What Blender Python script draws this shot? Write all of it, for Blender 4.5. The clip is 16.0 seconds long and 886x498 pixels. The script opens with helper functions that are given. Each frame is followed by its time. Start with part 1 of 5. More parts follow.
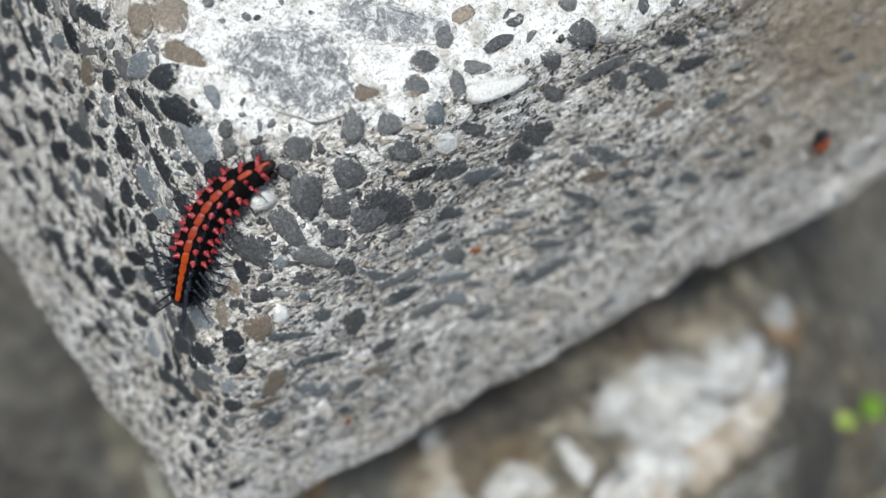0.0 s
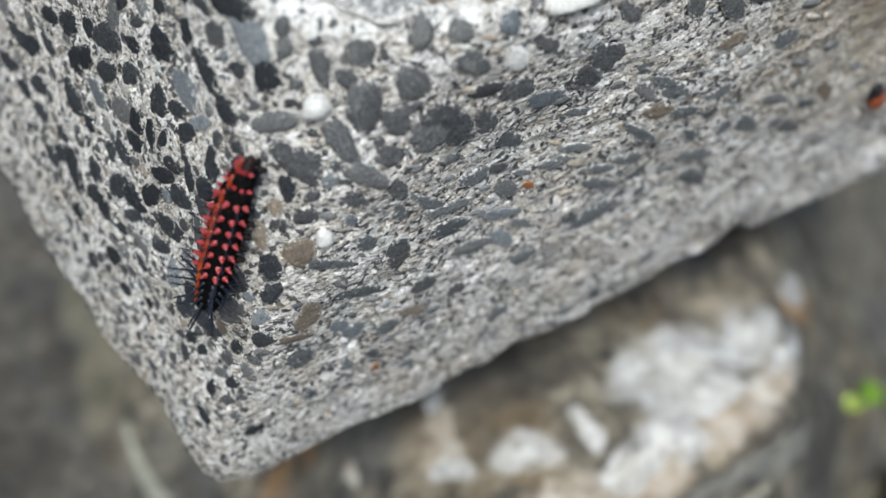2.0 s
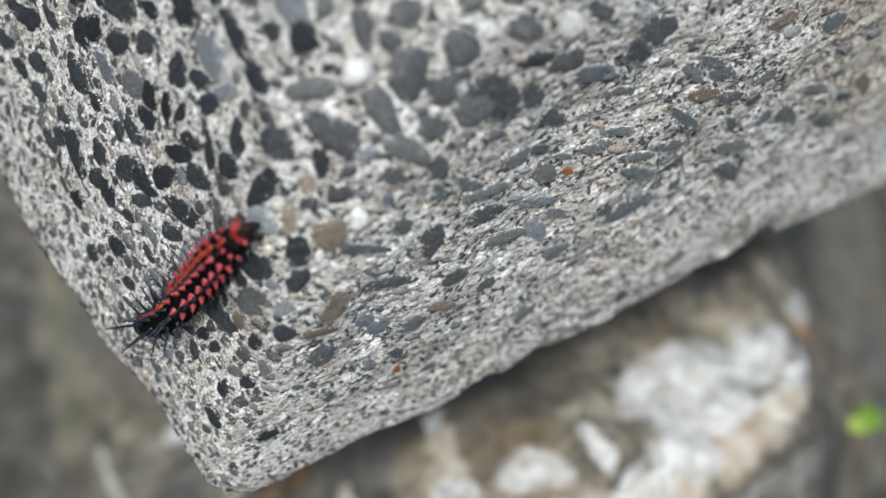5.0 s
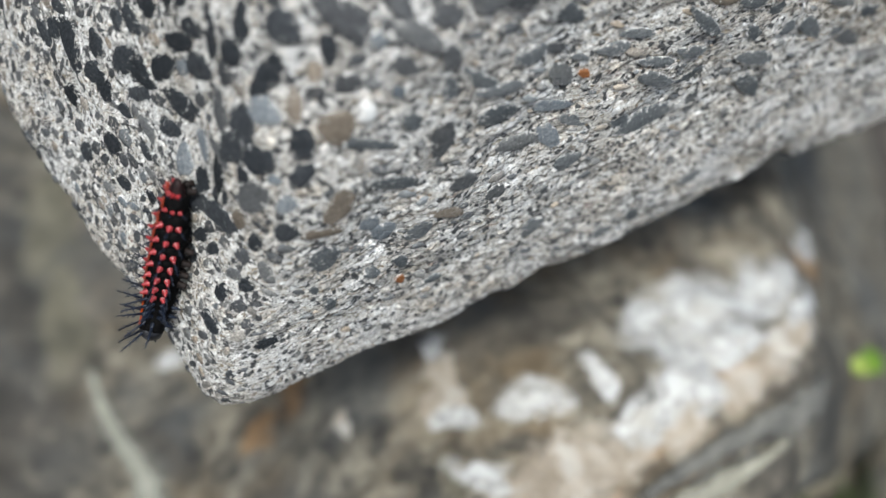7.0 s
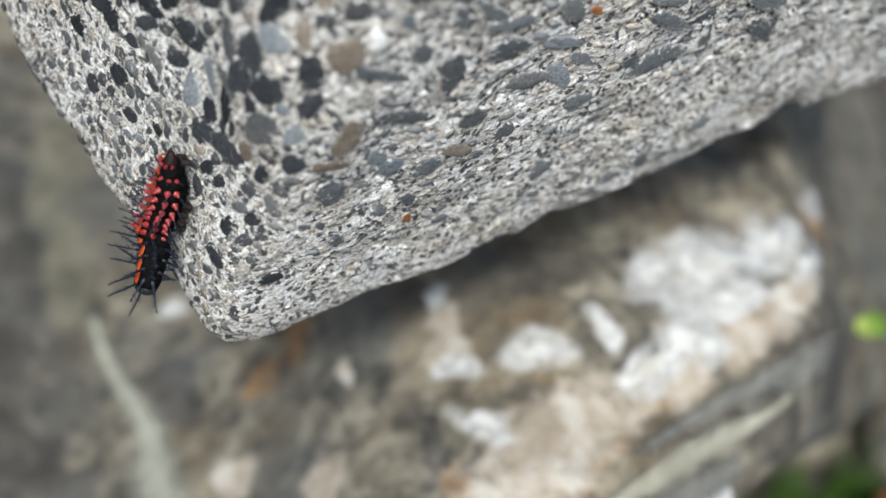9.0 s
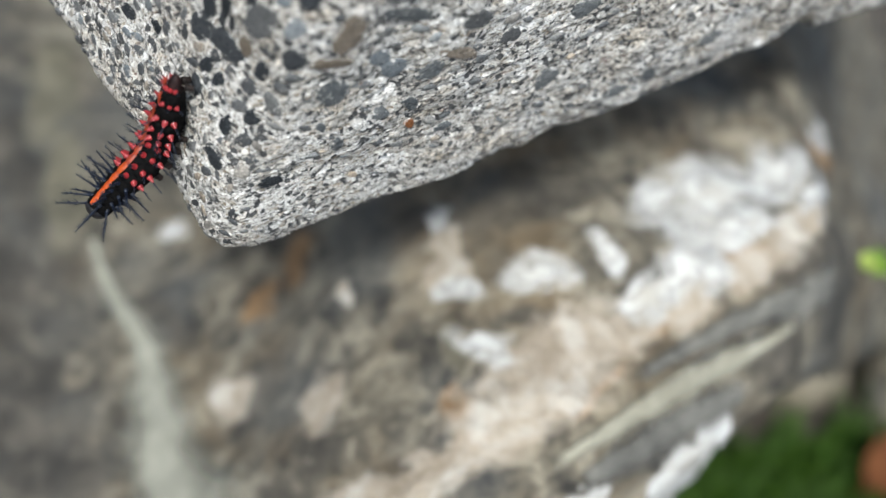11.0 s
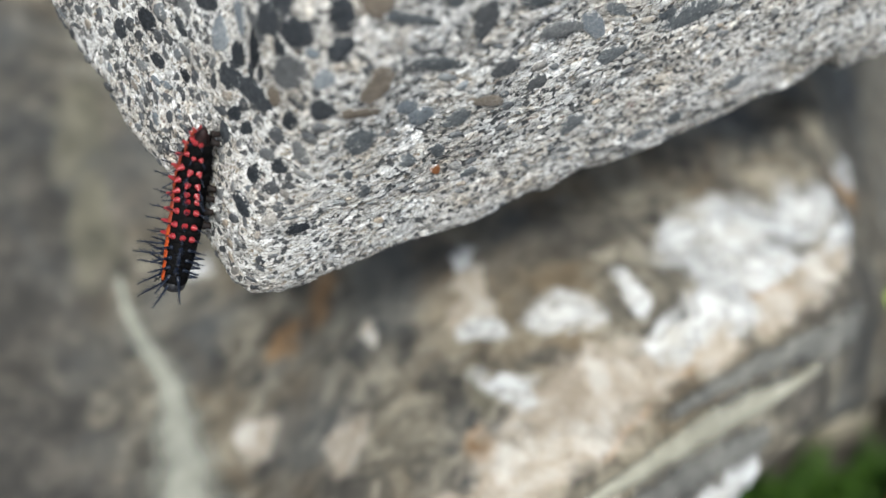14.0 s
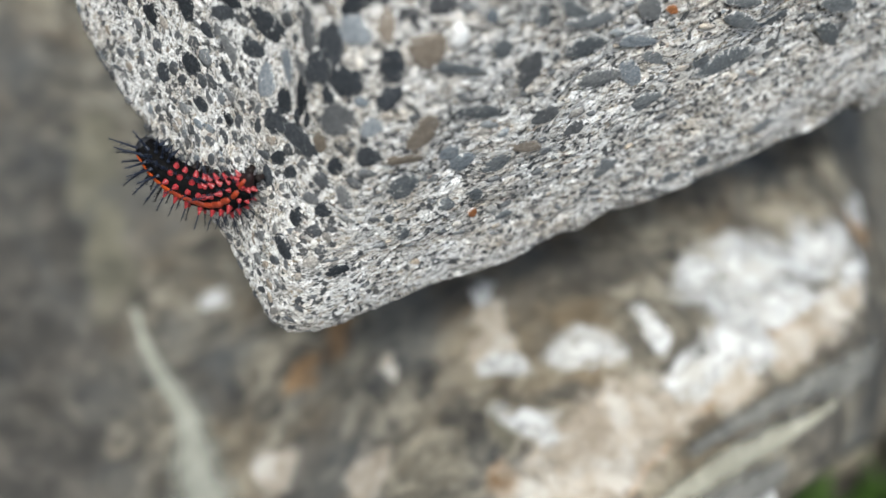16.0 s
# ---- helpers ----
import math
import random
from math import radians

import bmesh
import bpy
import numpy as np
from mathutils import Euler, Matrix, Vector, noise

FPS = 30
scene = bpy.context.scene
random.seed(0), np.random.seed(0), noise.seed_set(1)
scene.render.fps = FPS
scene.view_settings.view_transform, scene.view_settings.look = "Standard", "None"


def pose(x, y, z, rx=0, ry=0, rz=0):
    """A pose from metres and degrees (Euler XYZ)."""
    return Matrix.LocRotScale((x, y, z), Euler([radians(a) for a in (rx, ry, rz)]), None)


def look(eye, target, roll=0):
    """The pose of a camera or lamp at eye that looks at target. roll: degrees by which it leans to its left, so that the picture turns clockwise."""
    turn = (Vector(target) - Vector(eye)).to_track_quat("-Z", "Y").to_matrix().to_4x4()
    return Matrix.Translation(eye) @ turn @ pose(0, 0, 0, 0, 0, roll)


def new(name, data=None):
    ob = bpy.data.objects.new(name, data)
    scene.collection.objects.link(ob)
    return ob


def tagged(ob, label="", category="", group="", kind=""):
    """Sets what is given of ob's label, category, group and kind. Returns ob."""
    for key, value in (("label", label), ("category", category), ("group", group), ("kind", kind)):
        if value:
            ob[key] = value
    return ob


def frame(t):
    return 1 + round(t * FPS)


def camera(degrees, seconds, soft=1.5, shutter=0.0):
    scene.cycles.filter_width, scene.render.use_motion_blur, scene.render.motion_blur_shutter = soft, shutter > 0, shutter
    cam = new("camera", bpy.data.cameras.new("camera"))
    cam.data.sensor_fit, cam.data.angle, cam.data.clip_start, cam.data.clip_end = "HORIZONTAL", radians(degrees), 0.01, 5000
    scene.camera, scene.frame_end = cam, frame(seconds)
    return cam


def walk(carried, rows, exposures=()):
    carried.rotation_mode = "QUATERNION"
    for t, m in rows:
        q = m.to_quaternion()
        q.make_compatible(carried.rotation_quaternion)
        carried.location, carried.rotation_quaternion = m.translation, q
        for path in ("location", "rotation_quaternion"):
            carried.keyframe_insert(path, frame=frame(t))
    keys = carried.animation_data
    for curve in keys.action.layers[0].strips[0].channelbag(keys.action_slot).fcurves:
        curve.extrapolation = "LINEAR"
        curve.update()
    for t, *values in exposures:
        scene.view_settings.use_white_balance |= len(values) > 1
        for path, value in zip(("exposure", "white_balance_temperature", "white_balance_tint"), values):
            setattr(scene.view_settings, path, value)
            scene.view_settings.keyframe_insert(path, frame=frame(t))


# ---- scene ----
cam = camera(40, 16.0)
PATH = [
    (0, pose(-0.00115, -0.14788, 0.53937, 45.236, -12.614, -0)),
    (0.5, pose(-0.00941, -0.14393, 0.53267, 44.861, -13.635, 0.41)),
    (1, pose(-0.01296, -0.14192, 0.52573, 44.46, -14.565, 0.545)),
    (1.5, pose(-0.01019, -0.14345, 0.5209, 43.9, -15.431, -0.034)),
    (2, pose(-0.01497, -0.1438, 0.5146, 44.994, -16.097, -0.079)),
    (2.5, pose(-0.0182, -0.14348, 0.50762, 45.619, -16.727, -0.466)),
    (3, pose(-0.02506, -0.14394, 0.50632, 47.855, -17.498, -1.561)),
    (3.5, pose(-0.02149, -0.14775, 0.50113, 48.058, -17.989, -2.133)),
    (4, pose(-0.02322, -0.14584, 0.49579, 47.665, -17.82, -2.087)),
    (4.2, pose(-0.0241, -0.1444, 0.49515, 47.857, -17.553, -1.811)),
    (6.3, pose(-0.02229, -0.13624, 0.48822, 46.159, -18.574, -1.544)),
    (6.5, pose(-0.02099, -0.13629, 0.487, 45.832, -18.595, -1.406)),
    (7, pose(-0.0226, -0.13977, 0.48085, 45.287, -19.094, -0.934)),
    (7.5, pose(-0.01787, -0.14284, 0.48058, 44.898, -19.241, -0.923)),
    (8, pose(-0.01999, -0.14383, 0.47791, 44.793, -19.39, -0.876)),
    (8.2, pose(-0.02209, -0.1436, 0.47715, 44.579, -19.46, -0.758)),
    (10.3, pose(-0.01748, -0.14182, 0.47156, 41.701, -20.149, 0.8)),
    (10.5, pose(-0.01642, -0.14281, 0.46948, 41.421, -20.168, 0.76)),
    (11, pose(-0.01907, -0.14595, 0.46889, 40.867, -20.381, 0.857)),
    (11.5, pose(-0.02223, -0.14899, 0.46613, 40.593, -20.6, 1.265)),
    (12, pose(-0.02263, -0.15, 0.46693, 40.373, -20.604, 1.31)),
    (12.5, pose(-0.02402, -0.14682, 0.46944, 41.561, -20.101, 1.01)),
    (13, pose(-0.02466, -0.146, 0.46966, 41.846, -19.85, 1.059)),
    (13.5, pose(-0.02292, -0.14437, 0.47, 42.032, -19.728, 1.3)),
    (14, pose(-0.02097, -0.14361, 0.47059, 41.977, -19.609, 1.449)),
    (14.5, pose(-0.02203, -0.14452, 0.47167, 42.053, -19.554, 1.255)),
    (15, pose(-0.02269, -0.14564, 0.47339, 42.519, -19.477, 1.178)),
    (15.5, pose(-0.02618, -0.14375, 0.47493, 42.912, -19.602, 1.234)),
    (16, pose(-0.03064, -0.14343, 0.47243, 43.015, -20.207, 1.393)),
]
walk(cam, PATH, [(0, 0.62, 6100, 3.5), (1.5, 0.66, 6100, 3.5), (3, 0.73, 6100, 3.5), (4.2, 0.77, 6100, 3.5), (8, 0.86, 6120, 3.5), (10.5, 0.95, 6150, 3), (16, 0.97, 6150, 3)])
cam.data.dof.use_dof = True
cam.data.dof.focus_distance = 0.216
cam.data.dof.aperture_fstop = 8.0

# ---- daylight ----
SUN_ELEVATION, SUN_AZIMUTH = 53.0, 201.0
world = bpy.data.worlds.new("world")
scene.world = world
world.use_nodes = True
wn = world.node_tree
sky = wn.nodes.new("ShaderNodeTexSky")
sky.sky_type = "NISHITA"
sky.sun_disc = False
sky.sun_elevation = radians(SUN_ELEVATION)
sky.sun_rotation = radians(SUN_AZIMUTH)
sky.dust_density = 4.0
wn.links.new(sky.outputs[0], wn.nodes["Background"].inputs["Color"])
wn.nodes["Background"].inputs["Strength"].default_value = 0.11
sun = new("sun", bpy.data.lights.new("sun", "SUN"))
sun.data.energy = 2.8
sun.data.angle = radians(7)
sun.data.color = (1.0, 0.965, 0.92)
sun_dir = Vector((math.sin(radians(SUN_AZIMUTH)) * math.cos(radians(SUN_ELEVATION)), math.cos(radians(SUN_AZIMUTH)) * math.cos(radians(SUN_ELEVATION)), math.sin(radians(SUN_ELEVATION))))
sun.matrix_world = look(sun_dir * 5, (0, 0, 0))

# ---- materials ----


class Nodes:
    """Short hand for building a node material."""

    def __init__(self, name):
        self.mat = bpy.data.materials.new(name)
        self.mat.use_nodes = True
        self.t = self.mat.node_tree
        self.bsdf = self.t.nodes["Principled BSDF"]
        self.co = self.t.nodes.new("ShaderNodeNewGeometry").outputs["Position"]

    def link(self, a, b):
        self.t.links.new(a, b)

    def noise(self, scale, detail=4.0, rough=0.55, distort=0.0, co=None):
        n = self.t.nodes.new("ShaderNodeTexNoise")
        n.inputs["Scale"].default_value, n.inputs["Detail"].default_value = scale, detail
        n.inputs["Roughness"].default_value, n.inputs["Distortion"].default_value = rough, distort
        self.link(co or self.co, n.inputs["Vector"])
        return n.outputs["Fac"]

    def cells(self, scale, feature="F1", out="Distance", co=None):
        n = self.t.nodes.new("ShaderNodeTexVoronoi")
        n.feature = feature
        n.inputs["Scale"].default_value = scale
        self.link(co or self.co, n.inputs["Vector"])
        return n.outputs[out]

    def vec(self, op, a, b):
        n = self.t.nodes.new("ShaderNodeVectorMath")
        n.operation = op
        self.link(a, n.inputs[0])
        if isinstance(b, (int, float)):
            n.inputs["Scale"].default_value = b
        elif isinstance(b, tuple):
            n.inputs[1].default_value = b
        else:
            self.link(b, n.inputs[1])
        return n.outputs["Value"] if op in ("DOT_PRODUCT", "DISTANCE") else n.outputs[0]

    def stretched(self, by):
        """Place along the block's long side (drawn out), across it and up from the tilted layers."""
        n = self.t.nodes.new("ShaderNodeCombineXYZ")
        for k, axis in enumerate(((0.847 * by, 0.531 * by, 0.0), (-0.531, 0.847, 0.0), (-0.237, -0.149, 1.0))):
            self.link(self.vec("DOT_PRODUCT", self.co, axis), n.inputs[k])
        return n.outputs[0]

    def ramp(self, fac, *stops):
        n = self.t.nodes.new("ShaderNodeValToRGB")
        e = n.color_ramp.elements
        while len(e) < len(stops):
            e.new(0.5)
        for k, (at, col) in zip(e, stops):
            k.position, k.color = at, (*col, 1) if len(col) == 3 else col
        self.link(fac, n.inputs["Fac"])
        return n.outputs["Color"]

    def grey(self, fac, *stops):
        return self.ramp(fac, *[(at, (v, v, v)) for at, v in stops])

    def mix(self, fac, a, b, blend="MIX"):
        n = self.t.nodes.new("ShaderNodeMix")
        n.data_type, n.blend_type = "RGBA", blend
        for s, v in ((n.inputs[0], fac), (n.inputs[6], a), (n.inputs[7], b)):
            if isinstance(v, (int, float)):
                s.default_value = v
            elif isinstance(v, tuple):
                s.default_value = (*v, 1)
            else:
                self.link(v, s)
        return n.outputs[2]

    def math(self, op, a, b=0.0):
        n = self.t.nodes.new("ShaderNodeMath")
        n.operation = op
        for s, v in zip(n.inputs, (a, b)):
            if isinstance(v, (int, float)):
                s.default_value = v
            else:
                self.link(v, s)
        return n.outputs[0]

    def bump(self, height, strength=0.5, distance=0.001):
        n = self.t.nodes.new("ShaderNodeBump")
        n.inputs["Strength"].default_value, n.inputs["Distance"].default_value = strength, distance
        self.link(height, n.inputs["Height"])
        self.link(n.outputs[0], self.bsdf.inputs["Normal"])

    def random(self):
        return self.t.nodes.new("ShaderNodeObjectInfo").outputs["Random"]

    def island(self):
        return self.t.nodes.new("ShaderNodeNewGeometry").outputs["Random Per Island"]

    def done(self, color=None, rough=0.8, metal=0.0, spec=0.5):
        if isinstance(color, tuple):
            self.bsdf.inputs["Base Color"].default_value = (*color, 1)
        elif color is not None:
            self.link(color, self.bsdf.inputs["Base Color"])
        if isinstance(rough, (int, float)):
            self.bsdf.inputs["Roughness"].default_value = rough
        else:
            self.link(rough, self.bsdf.inputs["Roughness"])
        self.bsdf.inputs["Metallic"].default_value = metal
        self.bsdf.inputs["Specular IOR Level"].default_value = spec
        return self.mat


def mortar_material():
    """Weathered cement mortar: grey-beige binder, sand, flaky layers, brown stains, dark pits, a lime skin on top with
    its glare painted in.
    """
    m = Nodes("weathered_mortar")
    # coordinates drawn out along the long side, where the concrete weathers in flat flakes
    flat = m.stretched(0.5)
    base = m.ramp(m.noise(95, 6, 0.68, 0.2), (0.34, (0.39, 0.35, 0.302)), (0.45, (0.54, 0.51, 0.472)), (0.54, (0.645, 0.625, 0.60)), (0.64, (0.715, 0.705, 0.692)))
    warm = m.grey(m.noise(38, 5, 0.65, 0.4), (0.52, 0.0), (0.70, 0.5))
    base = m.mix(warm, base, (0.40, 0.335, 0.255))
    # coarse sand grains of several tones
    jig = m.t.nodes.new("ShaderNodeTexNoise")
    jig.inputs["Scale"].default_value = 700
    jig.inputs["Detail"].default_value = 5
    m.link(flat, jig.inputs["Vector"])
    jag = m.vec("SCALE", jig.outputs["Color"], 0.0022)
    sep = m.t.nodes.new("ShaderNodeSeparateColor")
    m.link(m.cells(520, out="Color", co=m.vec("ADD", flat, jag)), sep.inputs[0])
    bits = m.ramp(sep.outputs[0], (0.0, (0.13, 0.137, 0.148)), (0.14, (0.24, 0.243, 0.248)), (0.24, (0.44, 0.375, 0.29)), (0.38, (0.56, 0.53, 0.485)), (0.7, (0.63, 0.625, 0.615)), (0.92, (0.78, 0.78, 0.775)))
    base = m.mix(0.34, base, bits)
    # grey layers that show where flakes have come away
    layer = m.grey(m.noise(260, 7, 0.72, 0.5, co=flat), (0.56, 0.0), (0.62, 0.6))
    base = m.mix(layer, base, (0.235, 0.228, 0.218))
    fine = m.t.nodes.new("ShaderNodeSeparateColor")
    m.link(m.cells(2100, out="Color", co=flat), fine.inputs[0])
    sand = m.grey(fine.outputs[0], (0.0, 0.06), (0.18, 0.27), (0.3, 0.46), (0.70, 0.55), (0.88, 0.80))
    base = m.mix(0.9, base, sand, "OVERLAY")
    pits = m.grey(m.noise(900, 7, 0.82, co=flat), (0.415, 0.92), (0.447, 0.0))
    base = m.mix(pits, base, (0.060, 0.058, 0.056))
    pores = m.grey(m.noise(3000, 5, 0.75), (0.40, 0.9), (0.435, 0.0))
    base = m.mix(pores, base, (0.07, 0.07, 0.07))
    flecks = m.grey(m.noise(760, 7, 0.8, 0.6), (0.563, 0.0), (0.585, 0.85))
    base = m.mix(flecks, base, (0.085, 0.086, 0.09))
    # angular dark grains
    chip = m.t.nodes.new("ShaderNodeSeparateColor")
    m.link(m.cells(1050, out="Color", co=m.vec("ADD", m.co, m.vec("SCALE", jig.outputs["Color"], 0.0007))), chip.inputs[0])
    clump = m.math("MULTIPLY", m.grey(m.noise(150, 5, 0.65), (0.42, 0.05), (0.62, 0.28)), 1.0)
    grain = m.math("LESS_THAN", chip.outputs[0], clump)
    base = m.mix(m.math("MULTIPLY", grain, 0.92), base, (0.045, 0.047, 0.051))
    white = m.grey(m.noise(1500, 5, 0.75), (0.585, 0.0), (0.635, 0.6))
    base = m.mix(white, base, (0.74, 0.735, 0.725))
    # far upper end of the long side: brown, with its half shade put into the colour
    far = m.vec("DISTANCE", m.co, (0.120, 0.075, 0.425))
    brown_shade = m.grey(m.math("ADD", far, m.math("MULTIPLY", m.noise(70, 6, 0.7), 0.05)), (0.052, 0.8), (0.088, 0.0))
    base = m.mix(brown_shade, base, (0.25, 0.205, 0.15))
    # lime skin of the upper side, the glare of the sunlit top put into its colour
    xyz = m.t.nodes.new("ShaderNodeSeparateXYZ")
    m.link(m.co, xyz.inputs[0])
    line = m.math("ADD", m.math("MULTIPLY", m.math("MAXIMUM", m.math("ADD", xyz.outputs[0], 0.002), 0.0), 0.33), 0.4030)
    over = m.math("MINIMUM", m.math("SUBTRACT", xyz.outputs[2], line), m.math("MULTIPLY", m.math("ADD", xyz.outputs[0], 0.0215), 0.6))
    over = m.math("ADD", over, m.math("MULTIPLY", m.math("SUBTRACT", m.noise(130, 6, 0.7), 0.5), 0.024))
    lime_glare = m.grey(m.math("MULTIPLY", over, 100), (0.0, 0.0), (0.16, 0.93))
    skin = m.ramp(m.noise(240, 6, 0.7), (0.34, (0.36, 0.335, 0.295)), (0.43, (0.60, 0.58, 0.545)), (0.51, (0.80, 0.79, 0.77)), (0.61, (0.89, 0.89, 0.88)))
    shade_grime = m.grey(m.noise(900, 7, 0.8), (0.545, 0.0), (0.59, 0.85))
    skin = m.mix(shade_grime, skin, (0.17, 0.17, 0.175))
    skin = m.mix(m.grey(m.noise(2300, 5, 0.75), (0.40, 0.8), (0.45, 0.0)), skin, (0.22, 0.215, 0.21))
    base = m.mix(lime_glare, base, skin)
    h = m.math("ADD", m.noise(2400, 4, 0.7), m.math("MULTIPLY", fine.outputs[0], 0.6))
    h = m.math("ADD", h, m.math("MULTIPLY", m.noise(1000, 5, 0.7), 2.6))
    h = m.math("SUBTRACT", h, m.math("MULTIPLY", grain, 0.9))
    m.bump(h, 0.8, 0.0007)
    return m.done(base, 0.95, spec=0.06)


def pebble_material(name, *tones):
    """Fine aggregate: the tones from dark to pale, by grain."""
    m = Nodes(name)
    tone = m.ramp(m.island(), *zip((0.0, 0.5, 0.72, 0.84, 0.92, 1.0), tones))
    speck = m.grey(m.noise(2600, 5, 0.75), (0.38, 0.2), (0.52, 0.5), (0.64, 0.85))
    base = m.mix(0.8, tone, speck, "OVERLAY")
    film = m.grey(m.noise(900, 5, 0.7, 0.3), (0.57, 0.0), (0.64, 0.75))
    base = m.mix(film, base, (0.40, 0.375, 0.34))
    m.bump(m.noise(2200, 4, 0.65), 0.8, 0.0004)
    return m.done(base, 0.7, spec=0.35)


def rock_material(stained):
    """Mottled brown-grey rock, with growths, stains and darkened stretches on it by the mesh's own masks."""
    m = Nodes("mottled_boulder" if stained else "field_stone")
    base = m.ramp(m.noise(85, 7, 0.66, 0.4), (0.36, (0.026, 0.025, 0.023)), (0.45, (0.070, 0.063, 0.051)), (0.53, (0.122, 0.108, 0.083)), (0.64, (0.23, 0.205, 0.16)))
    warm = m.grey(m.noise(26, 4, 0.6, 0.3), (0.5, 0.0), (0.68, 0.45))
    base = m.mix(warm, base, (0.165, 0.118, 0.066))
    cool = m.grey(m.noise(18, 4, 0.55), (0.48, 0.0), (0.62, 0.6))
    base = m.mix(cool, base, (0.072, 0.075, 0.076))
    if stained:
        rough = m.math("SUBTRACT", m.noise(150, 6, 0.7, 0.3), 0.5)
        for name, most, tones in FILMS:
            mask = m.t.nodes.new("ShaderNodeAttribute")
            mask.attribute_name = name
            here = m.grey(m.math("ADD", mask.outputs["Fac"], m.math("MULTIPLY", rough, 1.5)), (0.24, 0.0), (0.74, most))
            base = m.mix(here, base, m.ramp(m.noise(80, 6, 0.7, 0.4), *zip((0.36, 0.5, 0.62), tones)))
    m.bump(m.noise(240, 6, 0.65), 0.8, 0.003)
    return m.done(base, 0.9, spec=0.2)


FILMS = (
    ("shade_grime", 0.72, ((0.022, 0.023, 0.024), (0.040, 0.040, 0.039), (0.068, 0.065, 0.058))),
    ("dark_patch", 0.8, ((0.024, 0.023, 0.021), (0.048, 0.044, 0.038), (0.085, 0.076, 0.064))),
    ("moss", 0.8, ((0.078, 0.072, 0.052), (0.105, 0.097, 0.070), (0.14, 0.128, 0.095))),
    ("rust", 0.85, ((0.13, 0.080, 0.040), (0.21, 0.125, 0.060), (0.28, 0.18, 0.10))),
    ("cream", 0.92, ((0.22, 0.18, 0.135), (0.335, 0.293, 0.242), (0.42, 0.392, 0.352))),
    ("lichen", 0.92, ((0.30, 0.287, 0.262), (0.385, 0.38, 0.37), (0.44, 0.44, 0.44))),
)


def crust_material(name, a, b, c, ragged=1.0):
    """Crusty lichen or mineral film from three tones that thins out raggedly towards its rim."""
    m = Nodes(name)
    base = m.ramp(m.noise(85, 6, 0.7, 0.4), (0.36, a), (0.5, b), (0.62, c))
    m.bump(m.noise(400, 4, 0.6), 0.6, 0.001)
    rim = m.t.nodes.new("ShaderNodeAttribute")
    rim.attribute_name = "rim"
    wear = m.math("MULTIPLY", m.math("SUBTRACT", m.noise(170, 6, 0.7), 0.5), 1.7 * ragged)
    solid = m.math("MULTIPLY", m.math("SUBTRACT", m.math("ADD", 0.74, wear), rim.outputs["Fac"]), 3.0 if ragged > 0.5 else 1.8)
    solid.node.use_clamp = True
    m.link(solid, m.bsdf.inputs["Alpha"])
    return m.done(base, 0.95, spec=0.15)


MORTAR = mortar_material()
TONES = {
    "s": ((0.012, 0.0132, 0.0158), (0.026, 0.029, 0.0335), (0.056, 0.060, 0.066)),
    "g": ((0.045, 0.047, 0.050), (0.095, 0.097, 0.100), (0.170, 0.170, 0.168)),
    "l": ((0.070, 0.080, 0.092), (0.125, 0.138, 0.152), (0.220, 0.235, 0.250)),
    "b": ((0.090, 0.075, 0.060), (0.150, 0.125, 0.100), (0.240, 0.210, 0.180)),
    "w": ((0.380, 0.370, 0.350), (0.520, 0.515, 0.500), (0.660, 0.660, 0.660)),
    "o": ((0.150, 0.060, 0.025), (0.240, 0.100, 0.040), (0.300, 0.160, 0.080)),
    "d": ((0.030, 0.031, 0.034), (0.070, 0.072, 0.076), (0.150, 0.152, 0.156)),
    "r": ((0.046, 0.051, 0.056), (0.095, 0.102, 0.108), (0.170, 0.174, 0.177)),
    "x": ((0.040, 0.042, 0.046), (0.150, 0.154, 0.160), (0.330, 0.335, 0.340)),
}


def stone_material(key):
    """One kind of stone in the aggregate: its tone varies from piece to piece."""
    low, mid, high = TONES[key]
    m = Nodes("aggregate_" + key)
    grain = m.noise(1900 if key != "x" else 1100, 6, 0.75)
    fac = m.math("ADD", m.math("MULTIPLY", m.random(), 0.45), m.math("SUBTRACT", m.math("MULTIPLY", grain, 2.2), 0.85))
    base = m.ramp(fac, (0.05, low), (0.5, mid), (0.95, high))
    scratch = m.grey(m.noise(2600, 6, 0.8), (0.62, 0.0), (0.70, 0.4))
    base = m.mix(scratch, base, (0.34, 0.345, 0.35))
    # cement skin that creeps over the stone from its rim
    rim = m.t.nodes.new("ShaderNodeAttribute")
    rim.attribute_name = "rim"
    creep = m.math("MULTIPLY", m.math("POWER", rim.outputs["Fac"], 3.0), 0.24 if key == "x" else 0.15)
    edge = 0.60 if key == "r" else 0.63
    film = m.grey(m.math("ADD", m.noise(800, 7, 0.78, 0.5), creep), (edge, 0.0), (edge + 0.045, 0.9))
    skin = m.ramp(m.noise(1500, 5, 0.7), (0.38, (0.12, 0.11, 0.10)), (0.48, (0.46, 0.44, 0.41)), (0.62, (0.74, 0.73, 0.72)))
    base = m.mix(film, base, skin)
    if key == "x":
        crumbs = m.grey(m.noise(420, 8, 0.85, 0.8), (0.50, 0.0), (0.57, 0.8))
        base = m.mix(crumbs, base, (0.60, 0.595, 0.58))
    m.bump(m.math("ADD", m.noise(2200, 4, 0.65), m.math("MULTIPLY", m.noise(500, 4, 0.65), 2.0)), 0.9, 0.0005)
    return m.done(base, m.grey(m.noise(700, 3), (0.3, 0.65), (0.7, 0.9)), spec=0.07)


